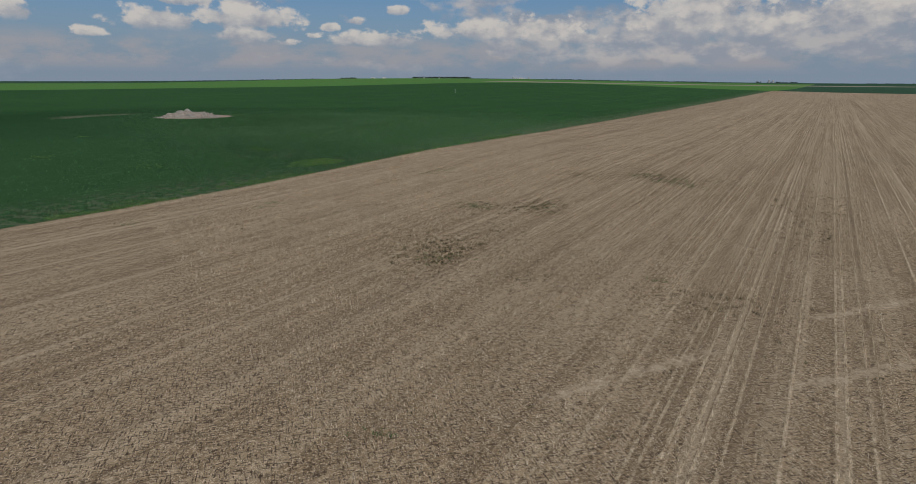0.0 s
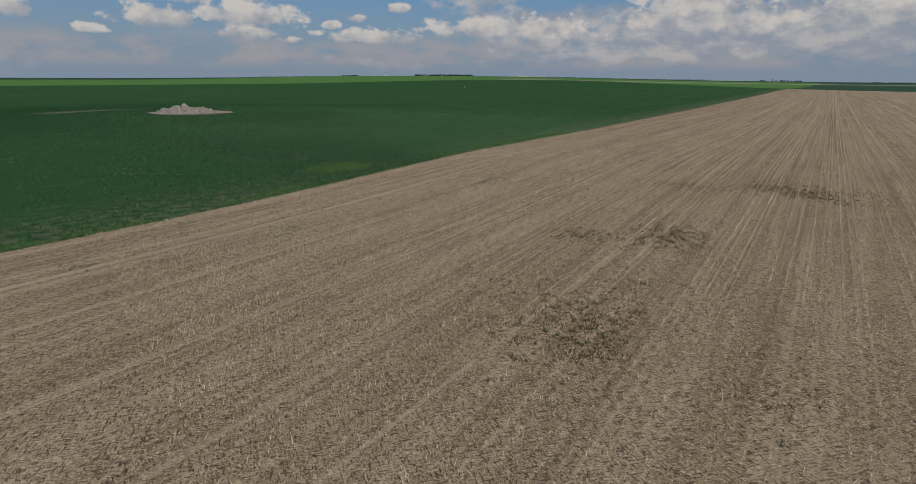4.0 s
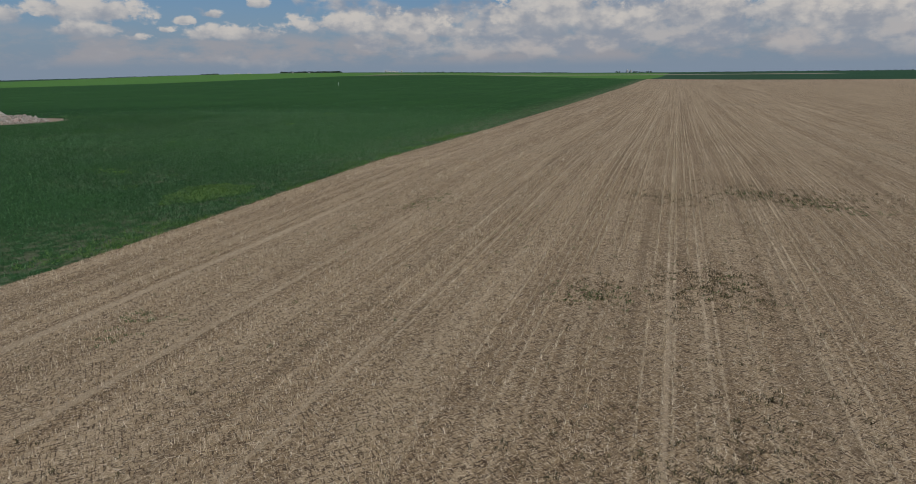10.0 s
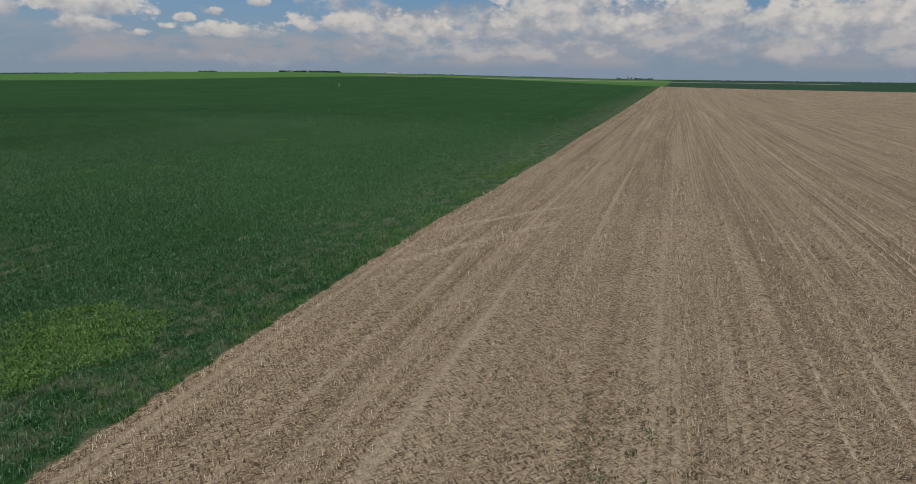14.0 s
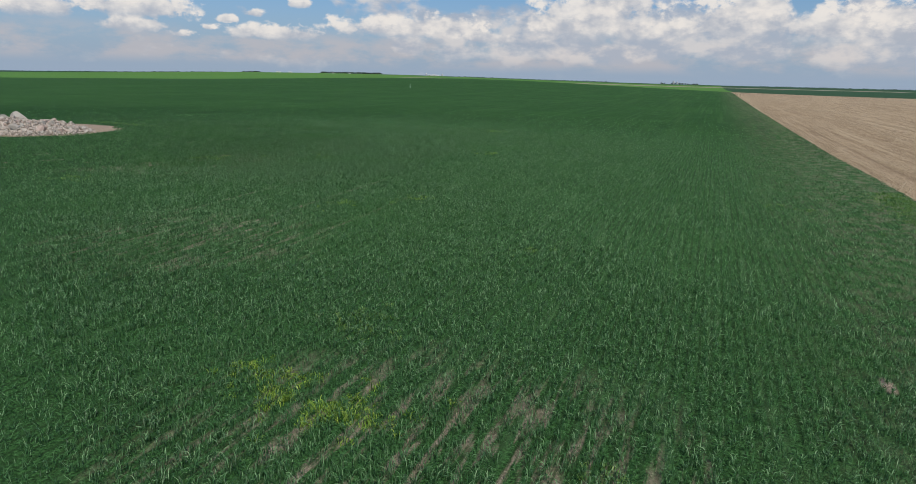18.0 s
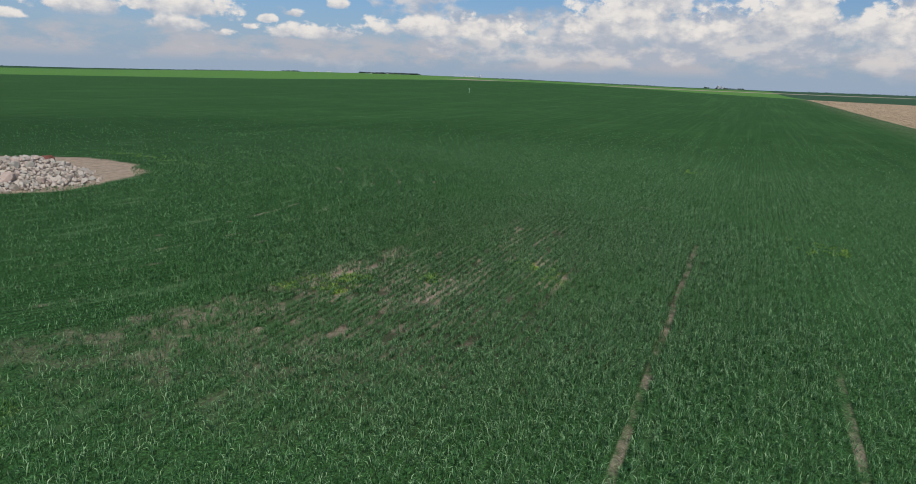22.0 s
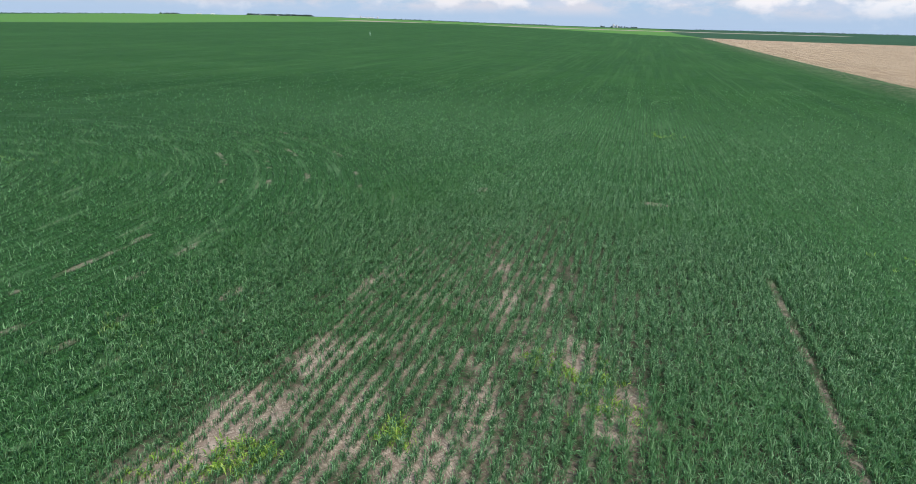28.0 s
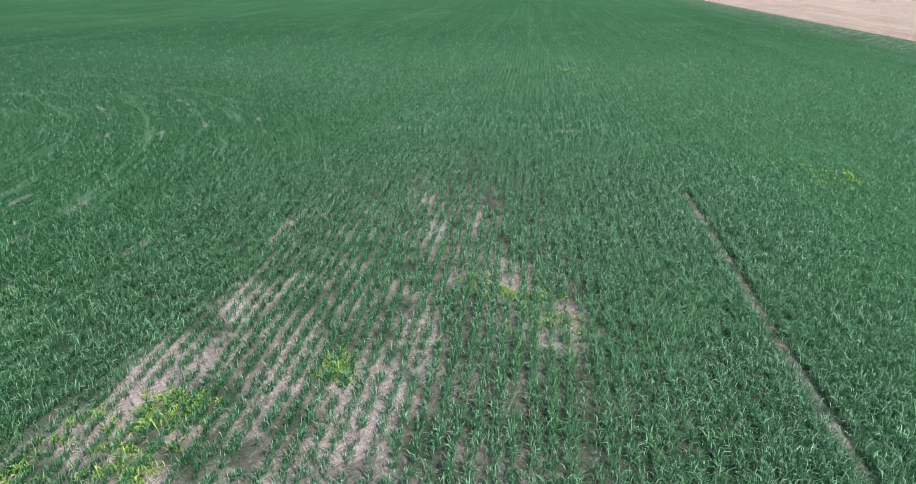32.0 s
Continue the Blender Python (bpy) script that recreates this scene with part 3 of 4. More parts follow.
def ground():
    def axis(lo, a, b, hi, fine):
        out = list(np.arange(a, b, fine))
        s, v = fine, b
        while v < hi:
            out.append(v)
            s *= 1.12
            v += s
        out.append(hi)
        s, v = fine, a - fine
        while v > lo:
            out.insert(0, v)
            s *= 1.12
            v -= s
        out.insert(0, lo)
        return np.array(out)
    xs, ys = axis(-4300, -140, 90, 4300, 2.5), axis(-900, 0, 240, 4500, 2.5)
    gx, gy = np.meshgrid(xs, ys)
    co = np.stack([gx, gy, lie(gx, gy)], -1).reshape(-1, 3)
    w = len(xs)
    i = (np.arange(len(ys) - 1)[:, None] * w + np.arange(w - 1)[None]).ravel()
    tri = np.concatenate([np.stack([i, i + 1, i + w + 1], 1), np.stack([i, i + w + 1, i + w], 1)])
    ob = raw("ground", co, tri, ground_material())
    ob.data.polygons.foreach_set("use_smooth", np.ones(len(tri), dtype=bool))
    tagged(ob, "flat prairie farmland with a brown stubble field beside a green crop", "ground", kind="structure")


ground()

def wedge(x, y):
    """Thin stand where the straight rows run into the rings round the stone heap."""
    r = np.hypot(x - PILE[0], y - PILE[1])
    main = np.clip((r - RING + 0.4) / 0.8, 0, 1) * np.clip(1.0 - (r - RING) / 11.0, 0, 1) ** 0.6 * np.exp(-((y - 138) / 7.5) ** 2 / 2) * (x > -80)
    tail = 0.7 * np.exp(-((x + 52.6) / 1.9) ** 2 / 2 - ((y - 150) / 7.0) ** 2 / 2)
    return np.maximum(main, tail)



def bareness(x, y):
    out = np.zeros_like(x)
    for cx, cy, sx, sy, a in BARE:
        m = (np.abs(x - cx) < 3 * sx) & (np.abs(y - cy) < 3 * sy)
        out[m] = np.maximum(out[m], a * 0.98 * np.exp(-((x[m] - cx) / sx) ** 2 / 1.6 - ((y[m] - cy) / sy) ** 2 / 1.6) * (0.45 + 1.1 * soft_noise(x[m], y[m], 1.6, 17)))
    for cx, y0, y1, w in SKIPS:
        out[(np.abs(x - cx + 0.06 * np.sin(y * 0.9)) < w) & (y > y0) & (y < y1)] = 0.93
    rad, turn = np.hypot(x - PILE[0], y - PILE[1]), np.arctan2(y - PILE[1], x - PILE[0])
    for k, r0 in enumerate(ARCS):
        dash = np.sin(turn * r0 * 0.55 + 2.1 * k) + 0.7 * np.sin(turn * r0 * 1.3 + k * 1.7)
        out[(np.abs(rad - r0) < 0.13) & (dash > 0.7)] = 0.75
    # short gaps along the rows, most of them where the two drillings meet
    dx, dy = x - PILE[0], y - PILE[1]
    r = np.hypot(dx, dy)
    ring = r < RING
    row = np.where(ring, np.round(r / ROW), np.floor(x / ROW) + 400)
    along = np.where(ring, np.arctan2(dy, dx) * r, y)
    h = np.sin(row * 12.9898) * 43758.5453
    ph = (h - np.floor(h)) * 60.0
    wave = np.sin(along * 0.8 + ph) + np.sin(along * 0.31 + ph * 2.3) + np.sin(along * 2.1 + ph * 3.1) * 0.5
    wd = wedge(x, y)
    thin = 0.34 * wd + 0.34 * np.exp(-((x + 20.0) / 4.6) ** 2 / 2 - ((y - 101.5) / 3.2) ** 2 / 2) + 0.12 * np.exp(-((r - 31) / 5.0) ** 2 / 2) * ring + 0.10 * np.exp(-((x + 33) / 14.0) ** 2 / 2 - ((y - 110) / 14.0) ** 2 / 2) + 0.42 * np.exp(-((x + 38.5) / 4.5) ** 2 / 2 - ((y - 115) / 5.0) ** 2 / 2) + 0.06 * np.exp(-((x + 50) / 12.0) ** 2 / 2 - ((y - 122) / 8.0) ** 2 / 2)
    gap = np.clip((wave - 1.95 + 1.9 * thin) * 1.6, 0, 0.80)
    out = np.maximum(out, gap * (thin > 0.06))
    return out


def soft_noise(x, y, scale, seed):
    """Smooth random field between 0 and 1."""
    r = np.random.default_rng(seed)
    k = r.normal(size=(14, 2)) * scale
    p = r.uniform(0, 6.28, 14)
    return 0.5 + sum(np.sin(x * a + y * b + c) for (a, b), c in zip(k, p)) / 11.0


def dist_to(x, y, line):
    best = np.full(x.shape, 1e9)
    for (x0, y0), (x1, y1) in zip(line, line[1:]):
        dx, dy = x1 - x0, y1 - y0
        s = np.clip(((x - x0) * dx + (y - y0) * dy) / (dx * dx + dy * dy), 0, 1)
        best = np.minimum(best, np.hypot(x - x0 - s * dx, y - y0 - s * dy))
    return best


VIEW_LINE = [(-3, 96), (-24, 108), (-38, 121), (-53, 138), (-53, 152)]   # ground that is passed nearest
END_LINE = [(-51, 138), (-53, 149)]
EARLY_LINE = [(54, 34), (45, 42), (34, 46), (30, 60), (23, 78)]
RNG = np.random.default_rng(7)


def in_rows(x, y, spread):
    """Draws places onto the drill rows: straight along y, and in rings round the stone heap."""
    dx, dy = x - PILE[0], y - PILE[1]
    r = np.hypot(dx, dy)
    rings = r < RING
    jit = RNG.normal(size=x.shape) * spread * (1 - 0.55 * wedge(x, y) - 0.25 * rings) + 0.03 * np.sin(y * 0.7 + 2 * np.sin(x * 3.1))
    rr = np.round(r / ROW) * ROW + jit
    xs = (np.floor(x / ROW) + 0.5) * ROW + jit
    return np.where(rings, PILE[0] + dx / r * rr, xs), np.where(rings, PILE[1] + dy / r * rr, y)


def blades(x, y, z, length, width, lean, rise):
    """Bent leaves of two triangles: base, two shoulders, tip."""
    n = len(x)
    a = RNG.uniform(0, 2 * np.pi, n)
    ca, sa = np.cos(a), np.sin(a)
    out1, out2 = lean * length * 0.38, lean * length
    h1, h2 = length * 0.72 * rise, length * rise * RNG.uniform(0.55, 1.05, n)
    tw = a + np.pi / 2 + RNG.uniform(-0.7, 0.7, n)
    wx, wy = np.cos(tw) * width / 2, np.sin(tw) * width / 2
    tilt = RNG.uniform(-0.35, 0.35, n) * width
    co = np.empty((n, 4, 3))
    co[:, 0] = np.stack([x, y, z - 0.02], 1)
    co[:, 1] = np.stack([x + ca * out1 + wx, y + sa * out1 + wy, z + h1 + tilt], 1)
    co[:, 2] = np.stack([x + ca * out1 - wx, y + sa * out1 - wy, z + h1 - tilt], 1)
    co[:, 3] = np.stack([x + ca * out2, y + sa * out2, z + h2], 1)
    i = np.arange(n)[:, None] * 4
    tri = np.concatenate([i + np.array([[0, 1, 2]]), i + np.array([[1, 3, 2]])])
    return co.reshape(-1, 3), tri


def spikes(x, y, z, length, width, lean):
    """Slender single leaves for the stand farther off."""
    n = len(x)
    a = RNG.uniform(0, 2 * np.pi, n)
    tw = a + np.pi / 2 + RNG.uniform(-0.8, 0.8, n)
    wx, wy = np.cos(tw) * width / 2, np.sin(tw) * width / 2
    rise = np.sqrt(np.maximum(0.05, 1 - lean ** 2)) * length
    co = np.empty((n, 3, 3))
    co[:, 0] = np.stack([x + wx, y + wy, z + RNG.uniform(-0.3, 0.3, n) * width], 1)
    co[:, 1] = np.stack([x - wx, y - wy, z], 1)
    co[:, 2] = np.stack([x + np.cos(a) * lean * length, y + np.sin(a) * lean * length, z + rise], 1)
    return co.reshape(-1, 3), np.arange(3 * n).reshape(-1, 3)


def on_pad(x, y, grow=0.0):
    return ((x - PILE[0] + 0.9) / (10.3 + grow)) ** 2 + ((y - PILE[1]) / (8.6 + grow)) ** 2 < 1.0 + 0.12 * np.sin(6 * np.arctan2(y - PILE[1], x - PILE[0]))


def reach(x, y):
    """How far a place lies from the ground that is passed nearest."""
    behind = np.maximum(0, 88 + 0.45 * np.maximum(0, -x) - y)
    return np.minimum(dist_to(x, y, VIEW_LINE) + 1.5 * behind, np.where(x > -7, dist_to(x, y, EARLY_LINE) + 6, 999.0))


def gather(sets):
    cos, tris, base = [], [], 0
    for co, tri in sets:
        cos.append(co)
        tris.append(tri + base)
        base += len(co)
    return np.concatenate(cos), np.concatenate(tris)


def leaf_material(name, dark, mid, light, through=0.34, rough=0.40, broad=None, ring=False):
    m, n, b = mat(name)
    geo = n.node("ShaderNodeNewGeometry")
    rnd = geo.outputs["Random Per Island"]
    flat = n.vec("MULTIPLY", geo.outputs["Position"], (1, 1, 0))
    c = n.mix(n.step(rnd, 0.0, 0.6), dark, mid)
    c = n.mix(n.step(rnd, 0.62, 1.0), c, light)
    if broad:
        c = n.mix(n.step(n.noise(flat, 0.11, 4, 0.6), 0.48, 0.72, 0.0, 0.7), c, broad)
    if ring:
        # the leaf colour is darker in the rings drilled round the stone heap
        rr = n.vec("LENGTH", n.vec("SUBTRACT", flat, (PILE[0], PILE[1], 0)))
        rr = n.math("ADD", rr, n.math("MULTIPLY", n.math("SUBTRACT", n.noise(flat, 0.2, 4, 0.6), 0.5), 16.0))
        # lower brightness towards the south is painted into the leaf colour too
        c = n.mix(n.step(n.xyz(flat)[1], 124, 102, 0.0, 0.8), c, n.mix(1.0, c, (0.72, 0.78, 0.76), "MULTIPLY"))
        c = n.mix(n.step(rr, 44, 32, 0.0, 0.8), c, n.mix(1.0, c, (0.70, 0.80, 0.68), "MULTIPLY"))
    n.put(b.inputs["Base Color"], c)
    b.inputs["Roughness"].default_value = rough
    b.inputs["Specular IOR Level"].default_value = 0.22
    if through:
        t = n.node("ShaderNodeBsdfTranslucent")
        n.put(t.inputs[0], n.mix(1.0, c, (0.9, 1.25, 0.7), "MULTIPLY"))
        mx = n.node("ShaderNodeMixShader")
        mx.inputs[0].default_value = through
        n.t.links.new(b.outputs[0], mx.inputs[1])
        n.t.links.new(t.outputs[0], mx.inputs[2])
        out = [k for k in n.t.nodes if k.bl_idname == "ShaderNodeOutputMaterial"][0]
        n.t.links.new(mx.outputs[0], out.inputs[0])
    return m


def crop():
    sets = []

    def zone(box, plants, leaves, span, width, length, spread, kind):
        """Plants along the drill rows, each a tuft of bent leaves. plants: per square metre; kind 0: bent leaves, 1: plain ones."""
        x0, x1, y0, y1 = box
        n = int((x1 - x0) * (y1 - y0) * plants)
        x, y = RNG.uniform(x0, x1, n), RNG.uniform(y0, y1, n)
        keep = span(x, y)
        x, y = in_rows(x[keep], y[keep], spread)
        wd = wedge(x, y)
        thin = 0.18 * (soft_noise(x, y, 0.35, 3) > 0.62) + 0.22 * np.clip((x + 11) / 11, 0, 1) * (RNG.uniform(size=x.shape) < 0.6) + 0.07 * wd
        ok = (RNG.uniform(size=x.shape) > bareness(x, y) + thin) & (x < EDGE_X - 0.12 + 0.15 * np.sin(y * 1.7) + 0.5 * np.clip((y - 116) / 16, 0, 1) * np.clip((185 - y) / 30, 0, 1)) & (x > FAR_X) & ~on_pad(x, y)
        x, y, wd = x[ok], y[ok], wd[ok]
        vig = (0.80 + 0.40 * soft_noise(x, y, 0.25, 5)) * (1 - 0.05 * wd) * RNG.uniform(0.75, 1.2, len(x))
        x, y, vig, wd = (np.repeat(a, leaves) for a in (x, y, vig, wd))
        n = len(x)
        x, y = x + RNG.normal(size=n) * 0.022, y + RNG.normal(size=n) * 0.03
        ln = length * vig * RNG.uniform(0.6, 1.2, n)
        wid = width * RNG.uniform(0.7, 1.25, n)
        z = lie(x, y) + RNG.uniform(0.0, 0.07, n)
        if kind == 0:
            sets.append(blades(x, y, z, ln, wid, RNG.uniform(0.2, 0.95, n) * (1 - 0.25 * wd), RNG.uniform(0.6, 1.0, n)))
        else:
            sets.append(spikes(x, y, z, ln, wid, RNG.uniform(0.35, 0.97, n)))

    def ragged(d):
        return d * (1 + RNG.uniform(-1, 1, d.shape) * np.clip((d - 6) / 60, 0.05, 0.30))

    def near_end(x, y):
        return dist_to(x, y, END_LINE) < 10.0 * (1 + RNG.uniform(-0.32, 0.32, x.shape))

    def passed(x, y):
        return (ragged(reach(x, y)) < 13) & ~near_end(x, y)

    def middle(x, y):
        d = ragged(reach(x, y))
        return (d >= 13) & (d < 36) & ~near_end(x, y)

    def outer(x, y):
        d = ragged(reach(x, y))
        return (d >= 36) & (RNG.uniform(size=x.shape) < np.clip((100 - d) / 64, 0, 1))

    zone((-66, -38, 125, 162), 140, 8, near_end, 0.0130, 0.28, 0.085, 0)
    zone((-72, 0, 80, 168), 66, 4, passed, 0.0165, 0.27, 0.085, 0)
    zone((-100, 0, 40, 192), 32, 4, middle, 0.0200, 0.23, 0.085, 1)
    zone((-160, 0, 20, 250), 3, 4, outer, 0.036, 0.27, 0.09, 1)
    co, tri = gather(sets)
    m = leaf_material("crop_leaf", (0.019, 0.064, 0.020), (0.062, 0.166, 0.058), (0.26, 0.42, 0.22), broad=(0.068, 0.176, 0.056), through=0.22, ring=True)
    ob = raw("cereal_crop", co, tri, m)
    tagged(ob, "dense dark green cereal crop drilled in rows", "crop", kind="stuff")


def weed_patches():
    m = leaf_material("weed_leaf", (0.11, 0.21, 0.03), (0.20, 0.33, 0.05), (0.36, 0.46, 0.10))
    m2 = leaf_material("broad_weed_leaf", (0.065, 0.145, 0.034), (0.125, 0.235, 0.058), (0.27, 0.38, 0.13))
    for mate, label, pick in ((m, "bright yellow-green weeds in patches among the crop rows", lambda k: k not in (0, 4, 5, 7, 8, 17, 18, 22, 23, 24, 25, 26)), (m2, "mixed green and yellowish weeds in patches", lambda k: k in (0, 4, 5, 7, 8, 17, 18, 22, 23, 24, 25, 26))):
        sets = []
        for k, (cx, cy, sx, sy, n) in enumerate(WEEDS):
            if not pick(k):
                continue
            n = n if k in (0, 5, 6) else int(n * 0.68)
            if k == 0:
                a, r = RNG.uniform(0, 6.283, n), np.sqrt(RNG.uniform(0, 1, n))
                r *= 1.1 + 0.12 * np.sin(3 * a) + 0.08 * np.sin(7 * a + 1)
                px, py = cx + np.cos(a) * r * sx, cy + np.sin(a) * r * sy
            else:
                px, py = cx + RNG.normal(size=n) * sx * 0.6, cy + RNG.normal(size=n) * sy * 0.6
            keep = soft_noise(px, py, 2.2, 31) > (0.36 if k else 0.1)
            px, py = px[keep], py[keep]
            x, y = np.repeat(px, 18), np.repeat(py, 18)
            x, y = x + RNG.normal(size=x.shape) * 0.08, y + RNG.normal(size=x.shape) * 0.08
            size = np.repeat(RNG.uniform(0.55, 1.15, len(px)), 18)
            sets.append(blades(x, y, lie(x, y), 0.17 * size * RNG.uniform(0.6, 1.3, len(x)), 0.030 * size, RNG.uniform(0.45, 1.0, len(x)), RNG.uniform(0.5, 1.1, len(x))))
        if pick(0):
            # volunteer grass along the seam with the stubble
            px, py = -np.abs(RNG.normal(size=4200)) * 1.3 + 0.02, RNG.uniform(42, 150, 4200)
            keep = soft_noise(px, py, 0.8, 41) > 0.40
            x, y = np.repeat(px[keep], 9), np.repeat(py[keep], 9)
            x, y = x + RNG.normal(size=x.shape) * 0.08, y + RNG.normal(size=x.shape) * 0.08
            sets.append(spikes(x, y, lie(x, y), RNG.uniform(0.12, 0.30, len(x)), RNG.uniform(0.015, 0.03, len(x)), RNG.uniform(0.3, 0.95, len(x))))
        co, tri = gather(sets)
        tagged(raw("weeds", co, tri, mate), label, "weeds", kind="stuff")


def stubble():
    sets = []

    def field(box, per_m2, span):
        x0, x1, y0, y1 = box
        n = int((x1 - x0) * (y1 - y0) * per_m2)
        x, y = RNG.uniform(x0, x1, n), RNG.uniform(y0, y1, n)
        d = dist_to(x, y, EARLY_LINE + [(0, 84)])
        keep = (d < span) & (x > 0.15) & (y > 42 + 0.5 * np.maximum(0, 45 - x))
        return x[keep], y[keep]

    def uprights(x, y, tall, wide):
        n = len(x)
        sets.append(spikes(x, y, lie(x, y) - 0.01, tall * RNG.uniform(0.5, 1.3, n), wide * RNG.uniform(0.7, 1.3, n), RNG.uniform(0.03, 0.6, n)))

    def litter(box, per_m2, span, long, wide):
        x, y = field(box, per_m2, span)
        ok = soft_noise(x, y, 0.5, 12) + 0.25 * RNG.uniform(-1, 1, len(x)) > 0.30
        x, y = x[ok], y[ok]
        n = len(x)
        sets.append(spikes(x, y, lie(x, y) + 0.02, long * RNG.uniform(0.4, 1.4, n), wide * RNG.uniform(0.6, 1.3, n), RNG.uniform(0.97, 1.0, n)))

    def tufts(box, per_m2, span, tall, wide):
        """Ragged bands of standing straw beside the crop, between strips pressed flat by wheels."""
        x, y = field(box, per_m2, span)
        band = 0.5 + 0.35 * np.sin(x * 1.35 + 0.5 * np.sin(y * 0.11)) + 0.25 * np.sin(x * 2.9 + 1.0)
        ok = (band + 0.5 * (soft_noise(x, y, 1.3, 14) - 0.5) + 0.3 * RNG.uniform(-1, 1, len(x)) > 0.58) & (RNG.uniform(size=len(x)) < np.clip((34 - x) / 16, 0, 1) + 0.25 * (y < 72) * (x < 50))
        x, y = np.repeat(x[ok], 4), np.repeat(y[ok], 4)
        uprights(x + RNG.normal(size=len(x)) * 0.05, y + RNG.normal(size=len(x)) * 0.06, tall, wide)

    def cut_rows(box, per_m, span, tall, wide):
        """Standing straw in thin broken lines, on the same rows as the ridges of the ground."""
        x, y = field(box, per_m / CUT_ROW, span)
        k = np.floor(x / CUT_ROW)
        has = np.sin(k * 1.7) + np.sin(k * 0.61 + 1.0) + 0.3 * RNG.uniform(-1, 1, len(x)) > -0.5
        part_ = np.clip((x - 12) / 9, 0, 1) * np.maximum(np.clip((y - 62) / 20, 0.3, 1), np.clip((x - 44) / 8, 0, 1))
        ok = has & (RNG.uniform(size=len(x)) < part_ * (soft_noise(x, y * 0.4, 0.9, 11) > 0.36))
        x, y, k = x[ok], y[ok], k[ok]
        uprights((k + 0.5) * CUT_ROW + 0.11 * np.sin(k * 2.4) + RNG.normal(size=len(x)) * 0.022, y, tall, wide)

    litter((0, 82, 40, 120), 75, 32, 0.24, 0.013)
    tufts((0, 52, 40, 125), 22, 34, 0.23, 0.018)
    tufts((0, 34, 110, 190), 3, 75, 0.22, 0.040)
    cut_rows((12, 82, 40, 125), 26, 34, 0.16, 0.020)
    cut_rows((12, 82, 60, 190), 9, 75, 0.18, 0.036)
    cut_rows((12, 70, 150, 300), 1.5, 170, 0.20, 0.085)
    co, tri = gather(sets)
    m = leaf_material("straw", (0.20, 0.145, 0.09), (0.46, 0.36, 0.235), (0.86, 0.75, 0.57), through=0.0, rough=0.7)
    tagged(raw("straw_stubble", co, tri, m), "pale brown cut straw stubble and loose chaff", "stubble", kind="stuff")
    # dark dead weeds and a few green ones in the stubble
    dead = [(33.2, 64.4, 1.9, 3.0, 330), (32.6, 81.8, 1.8, 2.4, 240), (33.6, 71.0, 1.6, 3.0, 60), (30.1, 101.0, 2.6, 2.0, 110), (27.8, 79.6, 1.0, 1.6, 50), (36.4, 105.5, 2.4, 2.4, 140), (40.0, 102.0, 2.0, 2.0, 90),
            (50.4, 63.4, 2.4, 2.2, 90), (54.4, 84.0, 2.0, 5.0, 110), (53.0, 95.5, 3.0, 4.0, 120), (43.0, 104.0, 4.0, 3.0, 130), (30.0, 66.0, 3.0, 3.0, 70), (40.4, 62.1, 1.2, 1.6, 40),
            (25.0, 92.0, 14.0, 12.0, 110), (20.0, 66.0, 12.0, 10.0, 90), (42.0, 56.0, 9.0, 9.0, 90), (14.0, 96.0, 3.0, 3.0, 40), (44.0, 130.0, 18.0, 12.0, 200)]
    sets = []
    for cx, cy, sx, sy, n in dead:
        n = int(n * 0.85)
        px, py = cx + RNG.normal(size=n) * sx * 0.8, cy + RNG.normal(size=n) * sy * 0.8
        ok = px > 0.3
        x, y = np.repeat(px[ok], 9), np.repeat(py[ok], 9)
        x, y = x + RNG.normal(size=x.shape) * 0.09, y + RNG.normal(size=x.shape) * 0.09
        sets.append(blades(x, y, lie(x, y), RNG.uniform(0.08, 0.22, len(x)), RNG.uniform(0.02, 0.05, len(x)), RNG.uniform(0.3, 1.0, len(x)), RNG.uniform(0.3, 0.9, len(x))))
    co, tri = gather(sets)
    m = leaf_material("dead_weed", (0.060, 0.050, 0.026), (0.10, 0.084, 0.042), (0.16, 0.13, 0.07), through=0.0, rough=0.8)
    tagged(raw("dead_weeds", co, tri, m), "scattered dark brown dead weeds in the stubble", "dead weeds", kind="stuff")
    sets = []
    for cx, cy, sx, sy, n in [(27.8, 79.4, 1.3, 1.2, 60), (33.2, 82.0, 1.4, 1.4, 30), (36.6, 104.3, 1.6, 1.2, 50), (40.0, 102.0, 1.8, 1.6, 80), (11.0, 69.6, 1.0, .8, 14), (43.1, 45.0, .6, .6, 10), (10.0, 71.7, 1.2, .8, 24),
                              (34.0, 63.6, 1.4, 1.0, 30), (13.3, 96.0, 1.0, 2.4, 40), (42.4, 100.0, 1.6, 1.4, 30), (46.9, 65.8, .5, .4, 8), (6.8, 59.4, .8, .8, 12), (20.0, 84.0, 12.0, 10.0, 40)]:
        px, py = cx + RNG.normal(size=n) * sx * 0.7, cy + RNG.normal(size=n) * sy * 0.7
        ok = px > 0.3
        x, y = np.repeat(px[ok], 10), np.repeat(py[ok], 10)
        x, y = x + RNG.normal(size=x.shape) * 0.08, y + RNG.normal(size=x.shape) * 0.08
